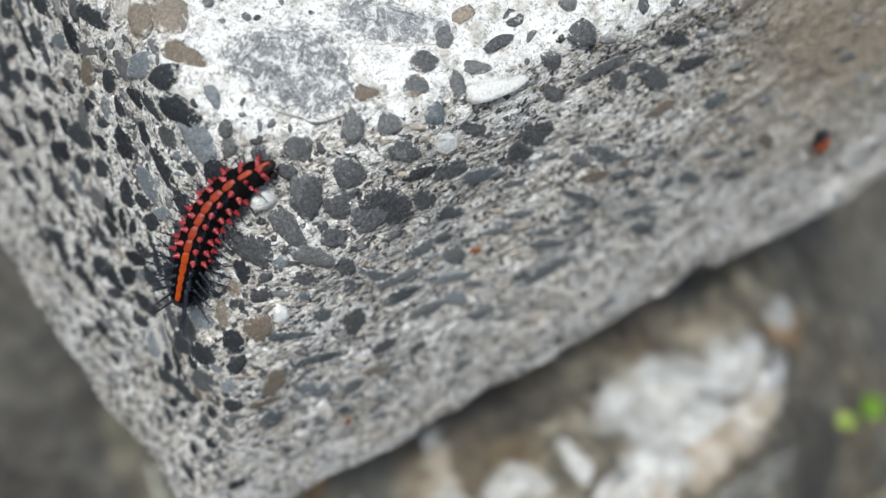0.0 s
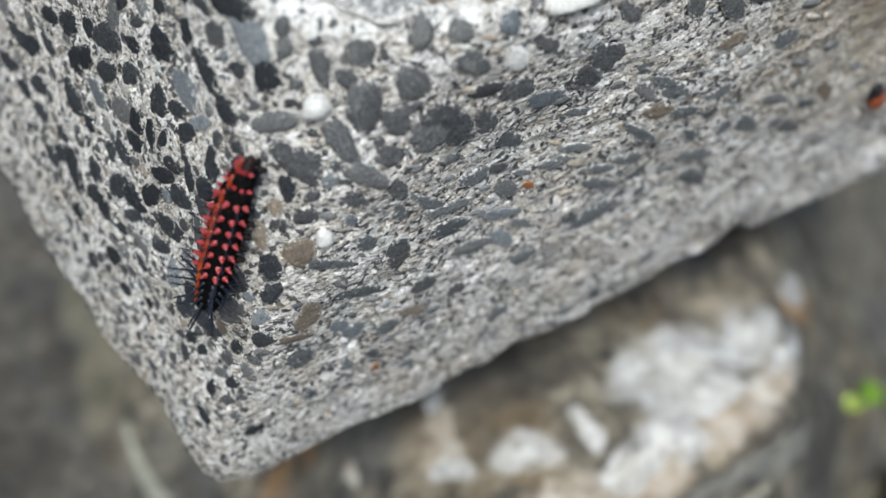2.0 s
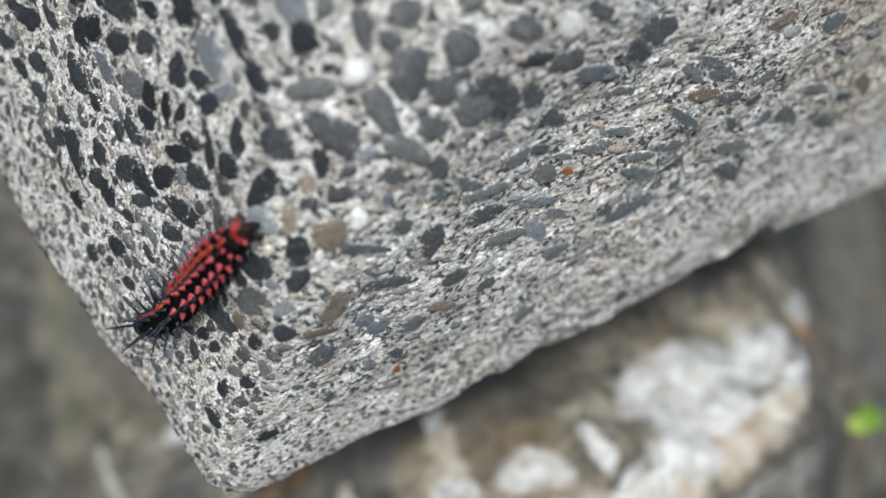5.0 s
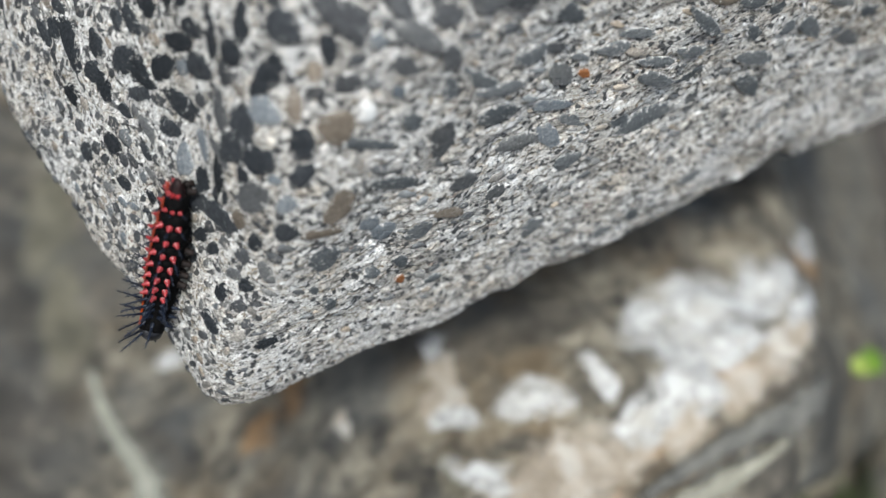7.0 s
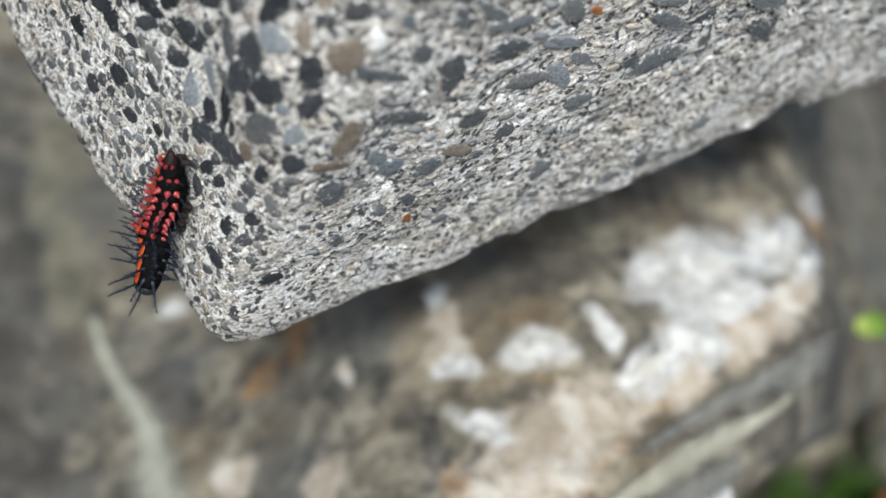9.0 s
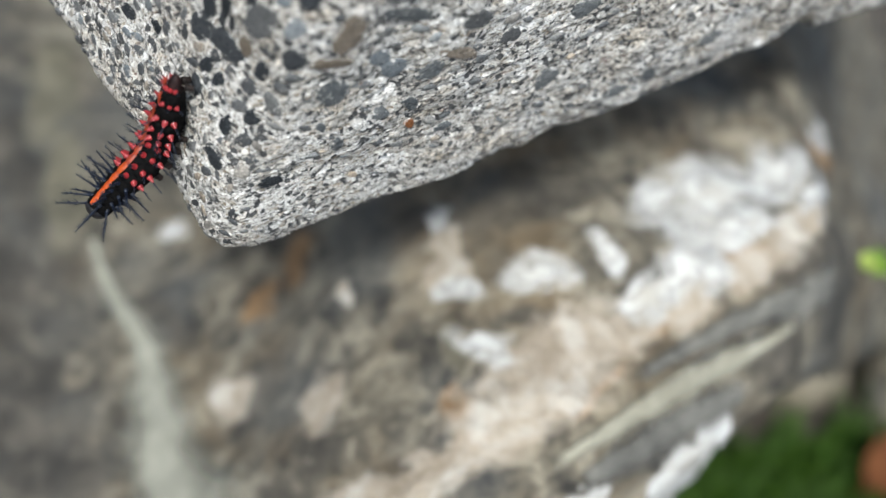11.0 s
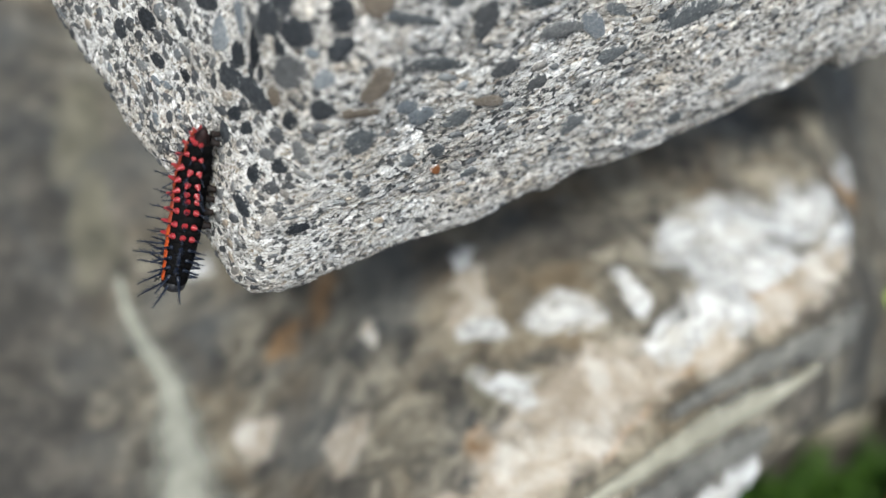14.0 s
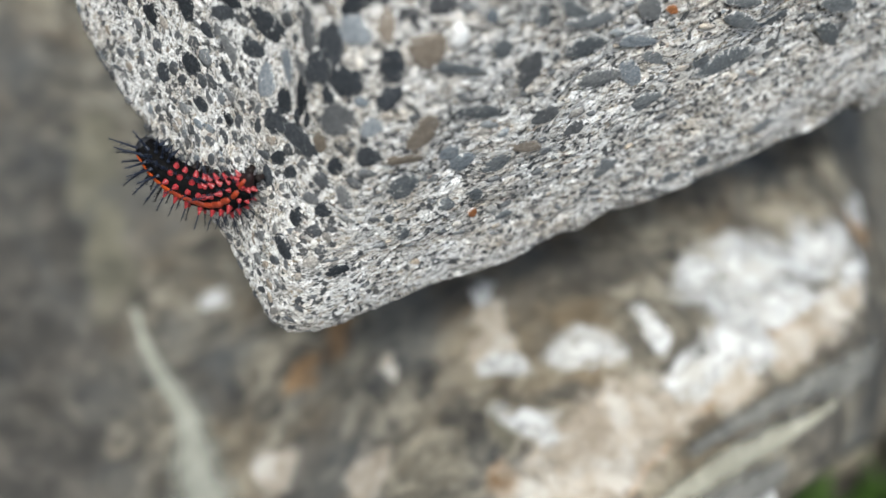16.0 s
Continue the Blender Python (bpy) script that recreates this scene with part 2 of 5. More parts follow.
STONES = {key: stone_material(key) for key in TONES}
PEBBLE_FINE = pebble_material("fine_aggregate", (0.024, 0.026, 0.030), (0.056, 0.059, 0.064), (0.10, 0.101, 0.103), (0.11, 0.125, 0.14), (0.18, 0.145, 0.11), (0.30, 0.285, 0.265))
PEBBLE_WORN = pebble_material("worn_aggregate", (0.07, 0.073, 0.078), (0.125, 0.128, 0.132), (0.20, 0.198, 0.192), (0.17, 0.185, 0.20), (0.26, 0.21, 0.155), (0.40, 0.38, 0.35))
ROCK, FIELD = rock_material(True), rock_material(False)
LICHEN = crust_material("white_lichen", (0.30, 0.287, 0.262), (0.385, 0.38, 0.37), (0.44, 0.44, 0.44), 1.5)
DARK = crust_material("crease_tone", (0.020, 0.020, 0.021), (0.045, 0.045, 0.046), (0.095, 0.09, 0.082))
RIDGE = crust_material("cream_ridge", (0.18, 0.17, 0.135), (0.22, 0.21, 0.168), (0.26, 0.25, 0.205), 0.35)
BAND = crust_material("grey_band", (0.080, 0.078, 0.072), (0.112, 0.109, 0.099), (0.145, 0.140, 0.126), 0.5)
VEIN = crust_material("grey_vein", (0.16, 0.158, 0.132), (0.20, 0.197, 0.165), (0.24, 0.237, 0.20), 0.35)



def leafy_material(name, a, b, rough=0.5):
    m = Nodes(name)
    base = m.ramp(m.noise(90, 4, 0.6), (0.35, a), (0.65, b))
    m.bump(m.noise(600, 3), 0.3, 0.0004)
    mat = m.done(base, rough, spec=0.12)
    m.bsdf.inputs["Subsurface Weight"].default_value = 0.0
    return mat


def soil_material():
    m = Nodes("soil")
    m.bump(m.noise(120, 6), 0.9, 0.006)
    return m.done(m.ramp(m.noise(45, 6, 0.6), (0.35, (0.018, 0.015, 0.012)), (0.55, (0.045, 0.036, 0.027)), (0.72, (0.10, 0.085, 0.066))), 0.95)


GRASS = leafy_material("grass_blade", (0.011, 0.029, 0.003), (0.031, 0.066, 0.006), 0.6)
LEAF = leafy_material("fresh_leaf", (0.075, 0.14, 0.013), (0.12, 0.20, 0.022), 0.55)
PALE_LEAF = leafy_material("pale_leaf", (0.13, 0.17, 0.035), (0.20, 0.25, 0.06), 0.6)
DEAD_LEAF = leafy_material("dead_leaf", (0.05, 0.019, 0.008), (0.10, 0.038, 0.014), 0.85)
TAN = leafy_material("tan_stone", (0.10, 0.088, 0.066), (0.175, 0.155, 0.12), 0.9)
SOIL = soil_material()

# ---- mesh helpers ----


def smooth_noise(p, scale, seed=0):
    """Value noise in -1..1 for an array of places."""
    q = np.asarray(p, float) * scale + seed * 17.31
    i = np.floor(q).astype(np.int64)
    f = q - i
    f = f * f * (3 - 2 * f)
    out = 0.0
    for dx in (0, 1):
        for dy in (0, 1):
            for dz in (0, 1):
                n = (i[:, 0] + dx) * 374761393 + (i[:, 1] + dy) * 668265263 + (i[:, 2] + dz) * 2147483647 + seed * 974711
                n = (n ^ (n >> 13)) * 1274126177 & 0xFFFFFFFF
                v = ((n ^ (n >> 16)) & 0xFFFF) / 32767.5 - 1
                w = np.abs(1 - dx - f[:, 0]) * np.abs(1 - dy - f[:, 1]) * np.abs(1 - dz - f[:, 2])
                out = out + v * w
    return out


def mesh_of(name, verts, faces, material, smooth=True):
    me = bpy.data.meshes.new(name)
    if isinstance(faces, np.ndarray):
        n = len(faces)
        me.vertices.add(len(verts))
        me.vertices.foreach_set("co", np.asarray(verts, np.float32).ravel())
        me.loops.add(4 * n)
        me.loops.foreach_set("vertex_index", faces.astype(np.int32).ravel())
        me.polygons.add(n)
        me.polygons.foreach_set("loop_start", np.arange(0, 4 * n, 4, dtype=np.int32))
        me.update(calc_edges=True)
    else:
        me.from_pydata([tuple(v) for v in verts], [], [tuple(f) for f in faces])
    me.materials.append(material)
    if smooth:
        me.polygons.foreach_set("use_smooth", [True] * len(me.polygons))
    me.update()
    return me


def part(name, data, parent, label=""):
    ob = new(name, data)
    ob.parent = parent
    return tagged(ob, label)


# ---- concrete block: its faces as half spaces (normal, offset) ----
RIGHT, LEFT = np.array([0.531, -0.847, 0.0]), np.array([-0.739, -0.674, 0.0])
ALONG_R, ALONG_L = np.array([0.847, 0.531, 0.0]), np.array([-0.674, 0.739, 0.0])


def unit(v):
    return np.array(v, float) / np.linalg.norm(v)


HALVES = [
    (RIGHT, 0.0015),
    (LEFT, 0.0035),
    (unit((-0.1355, -0.991, 0.28)), 0.1010 / 1.0385),
    (unit((-0.13, -0.45, 1.0)), 0.4045 / 1.105),
    (unit((0.105, 0.367, -1.0)), -0.2944 / 1.0704),
    (unit((-0.1355, -0.991, 0.0)), 0.0032),
    (ALONG_R, 0.26),
    (ALONG_L, 0.21),
]


def block_sdf(p):
    """Signed distance to the worn block, faces blended where they meet."""
    k = 0.0026
    d = np.stack([p @ n - o for n, o in HALVES], -1)
    a = p @ ALONG_R
    # the lower edge swells, is chipped and has a notch
    for at, wide, deep in ((0.130, 0.004, 0.0045), (0.064, 0.040, -0.0028), (0.018, 0.014, -0.0009), (0.013, 0.007, -0.0020), (0.043, 0.008, 0.0017), (0.074, 0.012, -0.0010), (0.104, 0.008, -0.0020), (0.125, 0.005, 0.0016), (0.147, 0.010, 0.0018)):
        d[:, 4] += deep * np.exp(-(((a - at) / wide) ** 2))
    d[:, 4] += 0.0017 * np.clip((p @ ALONG_L - 0.020) / 0.015, 0, 1)
    top = d.max(-1)
    s = top + k * np.log(np.exp((d - top[:, None]) / k).sum(-1))
    s = s + 0.0016 * smooth_noise(p, 38, 1) + 0.0009 * smooth_noise(p, 90, 2)
    return s


def block_normal(p, s=None):
    e = 2e-4
    s = block_sdf(p) if s is None else s
    g = np.stack([block_sdf(p + d) - s for d in np.eye(3) * e], -1)
    return g / np.linalg.norm(g, axis=1, keepdims=True)


def onto_block(p, rounds=6):
    p = np.array(p, float)
    for _ in range(rounds):
        s = block_sdf(p)
        p = p - block_normal(p, s) * s[:, None]
    return p


def block_mesh():
    """A box of fine grids along the block's own axes, laid onto its worn faces."""
    verts, faces = [], []

    def sheet(fun, nu, nv):
        u, v = np.meshgrid(np.linspace(0, 1, nu), np.linspace(0, 1, nv), indexing="ij")
        base = sum(len(a) for a in verts)
        verts.append(fun(u.ravel(), v.ravel()))
        i = base + np.arange(nu * nv).reshape(nu, nv)
        faces.append(np.stack([i[:-1, :-1], i[1:, :-1], i[1:, 1:], i[:-1, 1:]], -1).reshape(-1, 4))

    def spot(a, b, c):
        p = a[:, None] * ALONG_R * 0.262 + b[:, None] * ALONG_L * 0.212
        low = 0.2944 + 0.105 * p[:, 0] + 0.367 * p[:, 1]
        high = 0.4045 + 0.13 * p[:, 0] + 0.45 * p[:, 1]
        p[:, 2] = low + (high - low) * c
        return p

    z, one = (lambda u: 0 * u), (lambda u: 0 * u + 1)
    g = lambda u: u**1.35
    sheet(lambda u, v: spot(g(u), z(u), v), 760, 350)
    sheet(lambda u, v: spot(z(u), g(v), u), 350, 430)
    sheet(lambda u, v: spot(g(u), g(v), one(u)), 380, 290)
    sheet(lambda u, v: spot(g(v), g(u), z(u)), 90, 90)
    sheet(lambda u, v: spot(one(u), u, v), 50, 50)
    sheet(lambda u, v: spot(v, one(u), u), 50, 50)
    p = onto_block(np.concatenate(verts), 3)
    n = block_normal(p)
    # flakes drawn out along the long side, rough grain, pits
    flat = np.stack([p @ ALONG_R * 0.5, p @ RIGHT, p[:, 2] - 0.28 * (p @ ALONG_R)], -1)
    side = np.clip((p @ ALONG_R - 0.010) / 0.03, 0, 1)
    flake = smooth_noise(flat, 300, 3) + 0.6 * smooth_noise(flat, 640, 9)
    h = side * (0.00013 * flake + 0.00030 * np.tanh(8 * (smooth_noise(flat, 210, 10) - 0.15)))
    h = h + 0.00016 * smooth_noise(p, 420, 12) + 0.00018 * smooth_noise(p, 900, 4) + 0.00016 * smooth_noise(p, 1700, 13)
    h = h - 0.0016 * np.clip(smooth_noise(flat, 620, 8) - 0.36, 0, 0.45)
    # the mortar is worn back a little under each pebble
    for cx, cy, cz, a, b in placed:
        near = np.flatnonzero((np.abs(p[:, 0] - cx) < a) & (np.abs(p[:, 1] - cy) < a) & (np.abs(p[:, 2] - cz) < a))
        gap = np.linalg.norm(p[near] - (cx, cy, cz), axis=1) / b
        h[near] -= 0.00036 * np.clip(1.5 - gap, 0, 1)
    p = p + n * h[:, None]
    return mesh_of("block_body", p, np.concatenate(faces), MORTAR)


block = tagged(new("concrete_block"), "worn grey concrete block with exposed pebble aggregate", "concrete block")


# ---- boulder below, ground ----


def boulder_height(x, y):
    """Height of the boulder's upper side: a shelf that falls away towards its edges."""
    drop = 0.066 * (1 - np.tanh((x - 0.035 - 0.1 * (y - 0.05)) / 0.042))
    out = 0.67 * x - 0.74 * y
    edge = 1.2 * np.maximum(0, out - 0.058) + 9.0 * np.maximum(0, out - 0.0750) + 0.35 * np.maximum(0, 0.02 - y) + 0.9 * np.maximum(0, x - 0.165)
    z = 0.262 - drop - edge + 0.10 * (y - 0.06)
    q = np.stack([x, y, 0 * x], -1)
    return z + 0.006 * smooth_noise(q, 18, 5) + 0.003 * smooth_noise(q, 50, 6) + 0.0007 * smooth_noise(q, 140, 7)


films_on_rock = []


def film(name, x, y, a, b, turn):
    """A growth, stain or darkened patch on the rock, longer half a and shorter half b."""
    films_on_rock.append((name, x, y, a, b, radians(turn)))


def film_mask(name, x, y):
    """How far a kind of film covers each place, with wavering outlines."""
    q = np.stack([x, y, 0 * x], -1)
    wx = x + 0.0038 * smooth_noise(q, 75, 41) + 0.0022 * smooth_noise(q, 200, 42)
    wy = y + 0.0038 * smooth_noise(q, 75, 43) + 0.0022 * smooth_noise(q, 200, 44)
    cover = 0 * x
    for kind, cx, cy, a, b, w in films_on_rock:
        if kind == name:
            u = (wx - cx) * math.cos(w) + (wy - cy) * math.sin(w)
            v = (wy - cy) * math.cos(w) - (wx - cx) * math.sin(w)
            cover = np.maximum(cover, np.clip(1.40 - np.hypot(u / a, v / b), 0, 1))
    return cover


# left side: rock colour darkened to offset the sun that falls on it
film("shade_grime", -0.0750, 0.1200, 0.1200, 0.0520, 103)
film("shade_grime", -0.0350, 0.0300, 0.0500, 0.0400, 103)
film("lichen", 0.1280, 0.0755, 0.0130, 0.0085, -135)
film("lichen", 0.0760, 0.0350, 0.0060, 0.0042, 130)
film("lichen", 0.0682, 0.0564, 0.0058, 0.0031, 128)
film("lichen", 0.0844, 0.0554, 0.0077, 0.0061, 160)
film("lichen", 0.1009, 0.0629, 0.0080, 0.0035, 122)
film("lichen", 0.0738, 0.0376, 0.0073, 0.0037, 130)
film("lichen", 0.1327, 0.0889, 0.0280, 0.0105, -146)
film("lichen", 0.1162, 0.0820, 0.0105, 0.0065, -155)
film("lichen", 0.1497, 0.0981, 0.0177, 0.0085, -135)
film("lichen", 0.1380, 0.0777, 0.0140, 0.0044, -160)
film("lichen", 0.1226, 0.0620, 0.0128, 0.0070, -129)
film("lichen", 0.1308, 0.0614, 0.0084, 0.0052, 85)
film("lichen", 0.1135, 0.0523, 0.0113, 0.0055, -143)
film("lichen", 0.1835, 0.1404, 0.0200, 0.0045, -128)
film("lichen", 0.1695, 0.1011, 0.0176, 0.0043, -130)
film("lichen", 0.0623, 0.0808, 0.0072, 0.0029, 103)
film("cream", 0.0614, 0.0089, 0.0051, 0.0034, 115)
film("lichen", -0.0017, 0.1281, 0.0050, 0.0032, 115)
film("cream", 0.0253, 0.0475, 0.0056, 0.0024, 122)
film("cream", 0.0906, 0.0334, 0.0272, 0.0117, -147)
film("cream", 0.0812, 0.0166, 0.0197, 0.0096, -140)
film("cream", 0.0871, 0.0223, 0.0251, 0.0108, -136)
film("cream", 0.1250, 0.0535, 0.0119, 0.0086, -141)
film("cream", 0.1449, 0.0677, 0.0189, 0.0069, -150)
film("cream", 0.0702, 0.0082, 0.0090, 0.0054, -160)
film("cream", 0.0616, 0.0034, 0.0122, 0.0040, 174)
film("cream", 0.1064, 0.0420, 0.0150, 0.0086, -130)
film("cream", 0.0551, 0.0011, 0.0132, 0.0040, 170)
film("cream", 0.1600, 0.0860, 0.0200, 0.0060, -135)
film("cream", 0.0419, 0.0657, 0.0066, 0.0017, 91)
film("cream", 0.0248, 0.0511, 0.0102, 0.0037, 107)
film("cream", 0.0653, 0.0683, 0.0122, 0.0042, 104)
film("cream", 0.0420, 0.0331, 0.0109, 0.0051, -92)
film("rust", 0.0321, 0.0917, 0.0101, 0.0045, 104)
film("rust", 0.0261, 0.0820, 0.0091, 0.0027, 97)
film("rust", 0.0686, 0.0224, 0.0053, 0.0034, 112)
film("rust", 0.0716, 0.0129, 0.0036, 0.0027, 155)
film("rust", 0.1004, 0.0234, 0.0102, 0.0016, -121)
film("rust", 0.1174, 0.0459, 0.0085, 0.0023, -130)
film("rust", 0.1398, 0.0699, 0.0136, 0.0031, -148)
film("rust", 0.1875, 0.1398, 0.0300, 0.0066, -128)
film("moss", 0.0687, 0.0366, 0.0105, 0.0025, 92)
film("moss", -0.0539, 0.1852, 0.0320, 0.0085, 103)
film("moss", -0.0387, 0.1432, 0.0292, 0.0074, 102)
# patches where the rock is toned darker
film("dark_patch", 0.0001, 0.0908, 0.0139, 0.0041, 117)
film("dark_patch", 0.1950, 0.0900, 0.0300, 0.0140, -130)
film("dark_patch", 0.1600, 0.0520, 0.0160, 0.0050, -140)
# darker brown between the lichen, below the block's edge
film("dark_patch", 0.0850, 0.0800, 0.0180, 0.0090, -154)
film("dark_patch", 0.0560, 0.0850, 0.0100, 0.0050, 110)
film("dark_patch", -0.0700, 0.1150, 0.0300, 0.0150, 97)
film("dark_patch", -0.0450, 0.0560, 0.0260, 0.0140, 110)
film("dark_patch", -0.0250, 0.0400, 0.0200, 0.0090, 105)
film("dark_patch", -0.0484, 0.0991, 0.0264, 0.0105, 97)
film("dark_patch", -0.0323, 0.0682, 0.0128, 0.0095, 117)
film("dark_patch", -0.0570, 0.1479, 0.0288, 0.0074, 110)
film("dark_patch", 0.0827, 0.0439, 0.0061, 0.0025, 169)
film("dark_patch", 0.0406, 0.0198, 0.0094, 0.0049, 125)
film("dark_patch", 0.0360, 0.0086, 0.0096, 0.0047, 139)
film("dark_patch", 0.2330, 0.2086, 0.0320, 0.0167, -125)
film("dark_patch", -0.0112, 0.0372, 0.0157, 0.0056, 104)
film("dark_patch", 0.1674, 0.0776, 0.0295, 0.0055, -137)


def boulder_mesh():
    xs = np.concatenate([np.linspace(-0.35, -0.112, 36), np.linspace(-0.11, 0.26, 320), np.linspace(0.262, 0.55, 40)])
    ys = np.concatenate([np.linspace(-0.25, -0.062, 30), np.linspace(-0.06, 0.24, 260), np.linspace(0.242, 0.60, 46)])
    nx, ny = len(xs), len(ys)
    x, y = np.meshgrid(xs, ys, indexing="ij")
    x, y = x.ravel(), y.ravel()
    z = np.maximum(boulder_height(x, y), -0.02)
    rim = np.maximum(np.abs(x - 0.1) / 0.45, np.abs(y - 0.175) / 0.425)
    z = (z + 0.03) * np.clip((1 - rim) / 0.12, 0, 1) ** 0.5 - 0.03
    films = {name: film_mask(name, x, y) for name, _, _ in FILMS}
    # the foot of the steep side lies back under its lip
    fall = np.clip(9.0 * (0.67 * x - 0.74 * y - 0.0755), 0, 0.24)
    x, y = x - 0.67 * 0.95 * fall, y + 0.74 * 0.95 * fall
    i = np.arange(nx * ny).reshape(nx, ny)
    f = np.stack([i[:-1, :-1], i[1:, :-1], i[1:, 1:], i[:-1, 1:]], -1).reshape(-1, 4)
    me = mesh_of("boulder_body", np.stack([x, y, z], -1), f, ROCK)
    for name, mask in films.items():
        me.attributes.new(name, "FLOAT", "POINT").data.foreach_set("value", mask.astype(np.float32))
    return me


boulder = tagged(new("boulder"), "mottled brown-grey boulder with crusts of white lichen", "boulder")
part("body", boulder_mesh(), boulder)
CRUST_NAMES = {LICHEN: ("lichen_patch", "white crusty lichen"), VEIN: ("vein", "pale grey mineral vein"), RIDGE: ("ridge", "cream mineral ridge"), BAND: ("band", "smooth grey rock band"), DARK: ("algae_patch", "dark crease line with its shade painted in")}
LIFT = {DARK: 0.0012, VEIN: 0.0021, BAND: 0.0020, RIDGE: 0.0030, LICHEN: 0.0007}
crust_count = [0]


def crust(material, x, y, a, b, turn):
    """An uneven crust, longer half a and shorter half b, draped over the boulder."""
    crust_count[0] += 1
    seed = crust_count[0]
    rings, spokes = max(6, min(24, int(a / 0.0016))), 56
    ang = np.linspace(0, 2 * math.pi, spokes, endpoint=False)
    ring = np.stack([np.cos(ang), np.sin(ang), 0 * ang], -1)
    c, s = math.cos(radians(turn)), math.sin(radians(turn))
    px, py, up, rim = [x], [y], [1.0], [0.0]
    out = 1.25 + 0.24 * smooth_noise(ring, 1.5, seed) + 0.20 * smooth_noise(ring, 4.0, seed + 90)
    for k in range(1, rings + 1):
        q = k / rings
        u, v = a * q * out * np.cos(ang), b * q * out * np.sin(ang)
        px += list(x + c * u - s * v)
        py += list(y + s * u + c * v)
        up += [math.sqrt(max(0.0, 1 - q**6)) if k < rings else -0.5] * spokes
        rim += [q] * spokes
    faces = [(0, 1 + i, 1 + (i + 1) % spokes) for i in range(spokes)]
    for k in range(rings - 1):
        m, o = 1 + k * spokes, 1 + (k + 1) * spokes
        faces += [(m + i, o + i, o + (i + 1) % spokes, m + (i + 1) % spokes) for i in range(spokes)]
    px, py = np.array(px), np.array(py)
    z = boulder_height(px, py) + LIFT[material] * np.array(up)
    name, label = CRUST_NAMES[material]
    me = mesh_of(name, np.stack([px, py, z], -1), faces, material)
    me.attributes.new("rim", "FLOAT", "POINT").data.foreach_set("value", rim)
    part(name, me, boulder, label)


def ribbon(material, *stops):
    """A long smooth crust draped over the boulder along stops of x, y and half width."""
    crust_count[0] += 1
    line = [Vector(s) for s in stops]
    line = [2 * line[0] - line[1]] + line + [2 * line[-1] - line[-2]]
    mid = []
    for a, b, c, d in zip(line, line[1:], line[2:], line[3:]):
        for j in range(12):
            s = j / 12
            mid.append(0.5 * (2 * b + (c - a) * s + (2 * a - 5 * b + 4 * c - d) * s * s + (3 * b - a - 3 * c + d) * s**3))
    mid = np.array(mid)
    way = np.gradient(mid[:, :2], axis=0)
    way /= np.linalg.norm(way, axis=1, keepdims=True)
    across = np.stack([-way[:, 1], way[:, 0]], -1)
    n, m = len(mid), 13
    v = np.linspace(-1, 1, m)
    ends = np.clip(np.minimum(np.arange(n), np.arange(n)[::-1]) / 5, 0, 1)
    half = np.maximum(mid[:, 2], 0.0004) * 1.3 * (1 + 0.18 * smooth_noise(np.c_[mid[:, :2], 0 * mid[:, 2]], 110, crust_count[0]))
    p = mid[:, None, :2] + across[:, None] * (half[:, None] * v)[:, :, None]
    rim = np.maximum(np.abs(v)[None], 1 - ends[:, None]).ravel()
    x, y = p[:, :, 0].ravel(), p[:, :, 1].ravel()
    z = boulder_height(x, y) + LIFT[material] * (1.5 * np.sqrt(np.clip(1 - rim**4, 0, 1)) - 0.5)
    i = np.arange(n * m).reshape(n, m)
    f = np.stack([i[:-1, :-1], i[1:, :-1], i[1:, 1:], i[:-1, 1:]], -1).reshape(-1, 4)
    name, label = CRUST_NAMES[material]
    me = mesh_of(name, np.stack([x, y, z], -1), f, material)
    me.attributes.new("rim", "FLOAT", "POINT").data.foreach_set("value", rim)
    part(name, me, boulder, label)


crust(LICHEN, 0.0682, 0.0564, 0.0046, 0.0025, 128)
crust(LICHEN, 0.0844, 0.0554, 0.0062, 0.0049, 160)
crust(LICHEN, 0.1009, 0.0629, 0.0064, 0.0028, 122)
crust(LICHEN, 0.0738, 0.0376, 0.0058, 0.0030, 130)
crust(LICHEN, 0.1327, 0.0889, 0.0224, 0.0084, -146)
crust(LICHEN, 0.1162, 0.0820, 0.0084, 0.0052, -155)
crust(LICHEN, 0.1497, 0.0981, 0.0142, 0.0068, -135)
crust(LICHEN, 0.1380, 0.0777, 0.0112, 0.0035, -160)
crust(LICHEN, 0.1226, 0.0620, 0.0102, 0.0056, -129)
crust(LICHEN, 0.1308, 0.0614, 0.0067, 0.0042, 85)
crust(LICHEN, 0.1135, 0.0523, 0.0090, 0.0044, -143)
crust(LICHEN, 0.1835, 0.1404, 0.0160, 0.0036, -128)
crust(LICHEN, 0.1695, 0.1011, 0.0141, 0.0034, -130)
crust(LICHEN, 0.0623, 0.0808, 0.0058, 0.0023, 103)
crust(LICHEN, -0.0017, 0.1281, 0.0040, 0.0026, 115)
ribbon(VEIN, (-0.0274, 0.1248, 0.0014), (-0.0220, 0.1132, 0.0030), (-0.0126, 0.0966, 0.0044), (-0.0023, 0.0796, 0.0060), (0.0029, 0.0577, 0.0095), (0.0087, 0.0357, 0.0122), (0.0150, 0.0168, 0.0134), (0.0230, -0.0060, 0.0138))
ribbon(BAND, (0.1062, 0.0251, 0.0020), (0.1250, 0.0401, 0.0040), (0.1410, 0.0510, 0.0046), (0.1614, 0.0643, 0.0055), (0.1800, 0.0800, 0.0040))
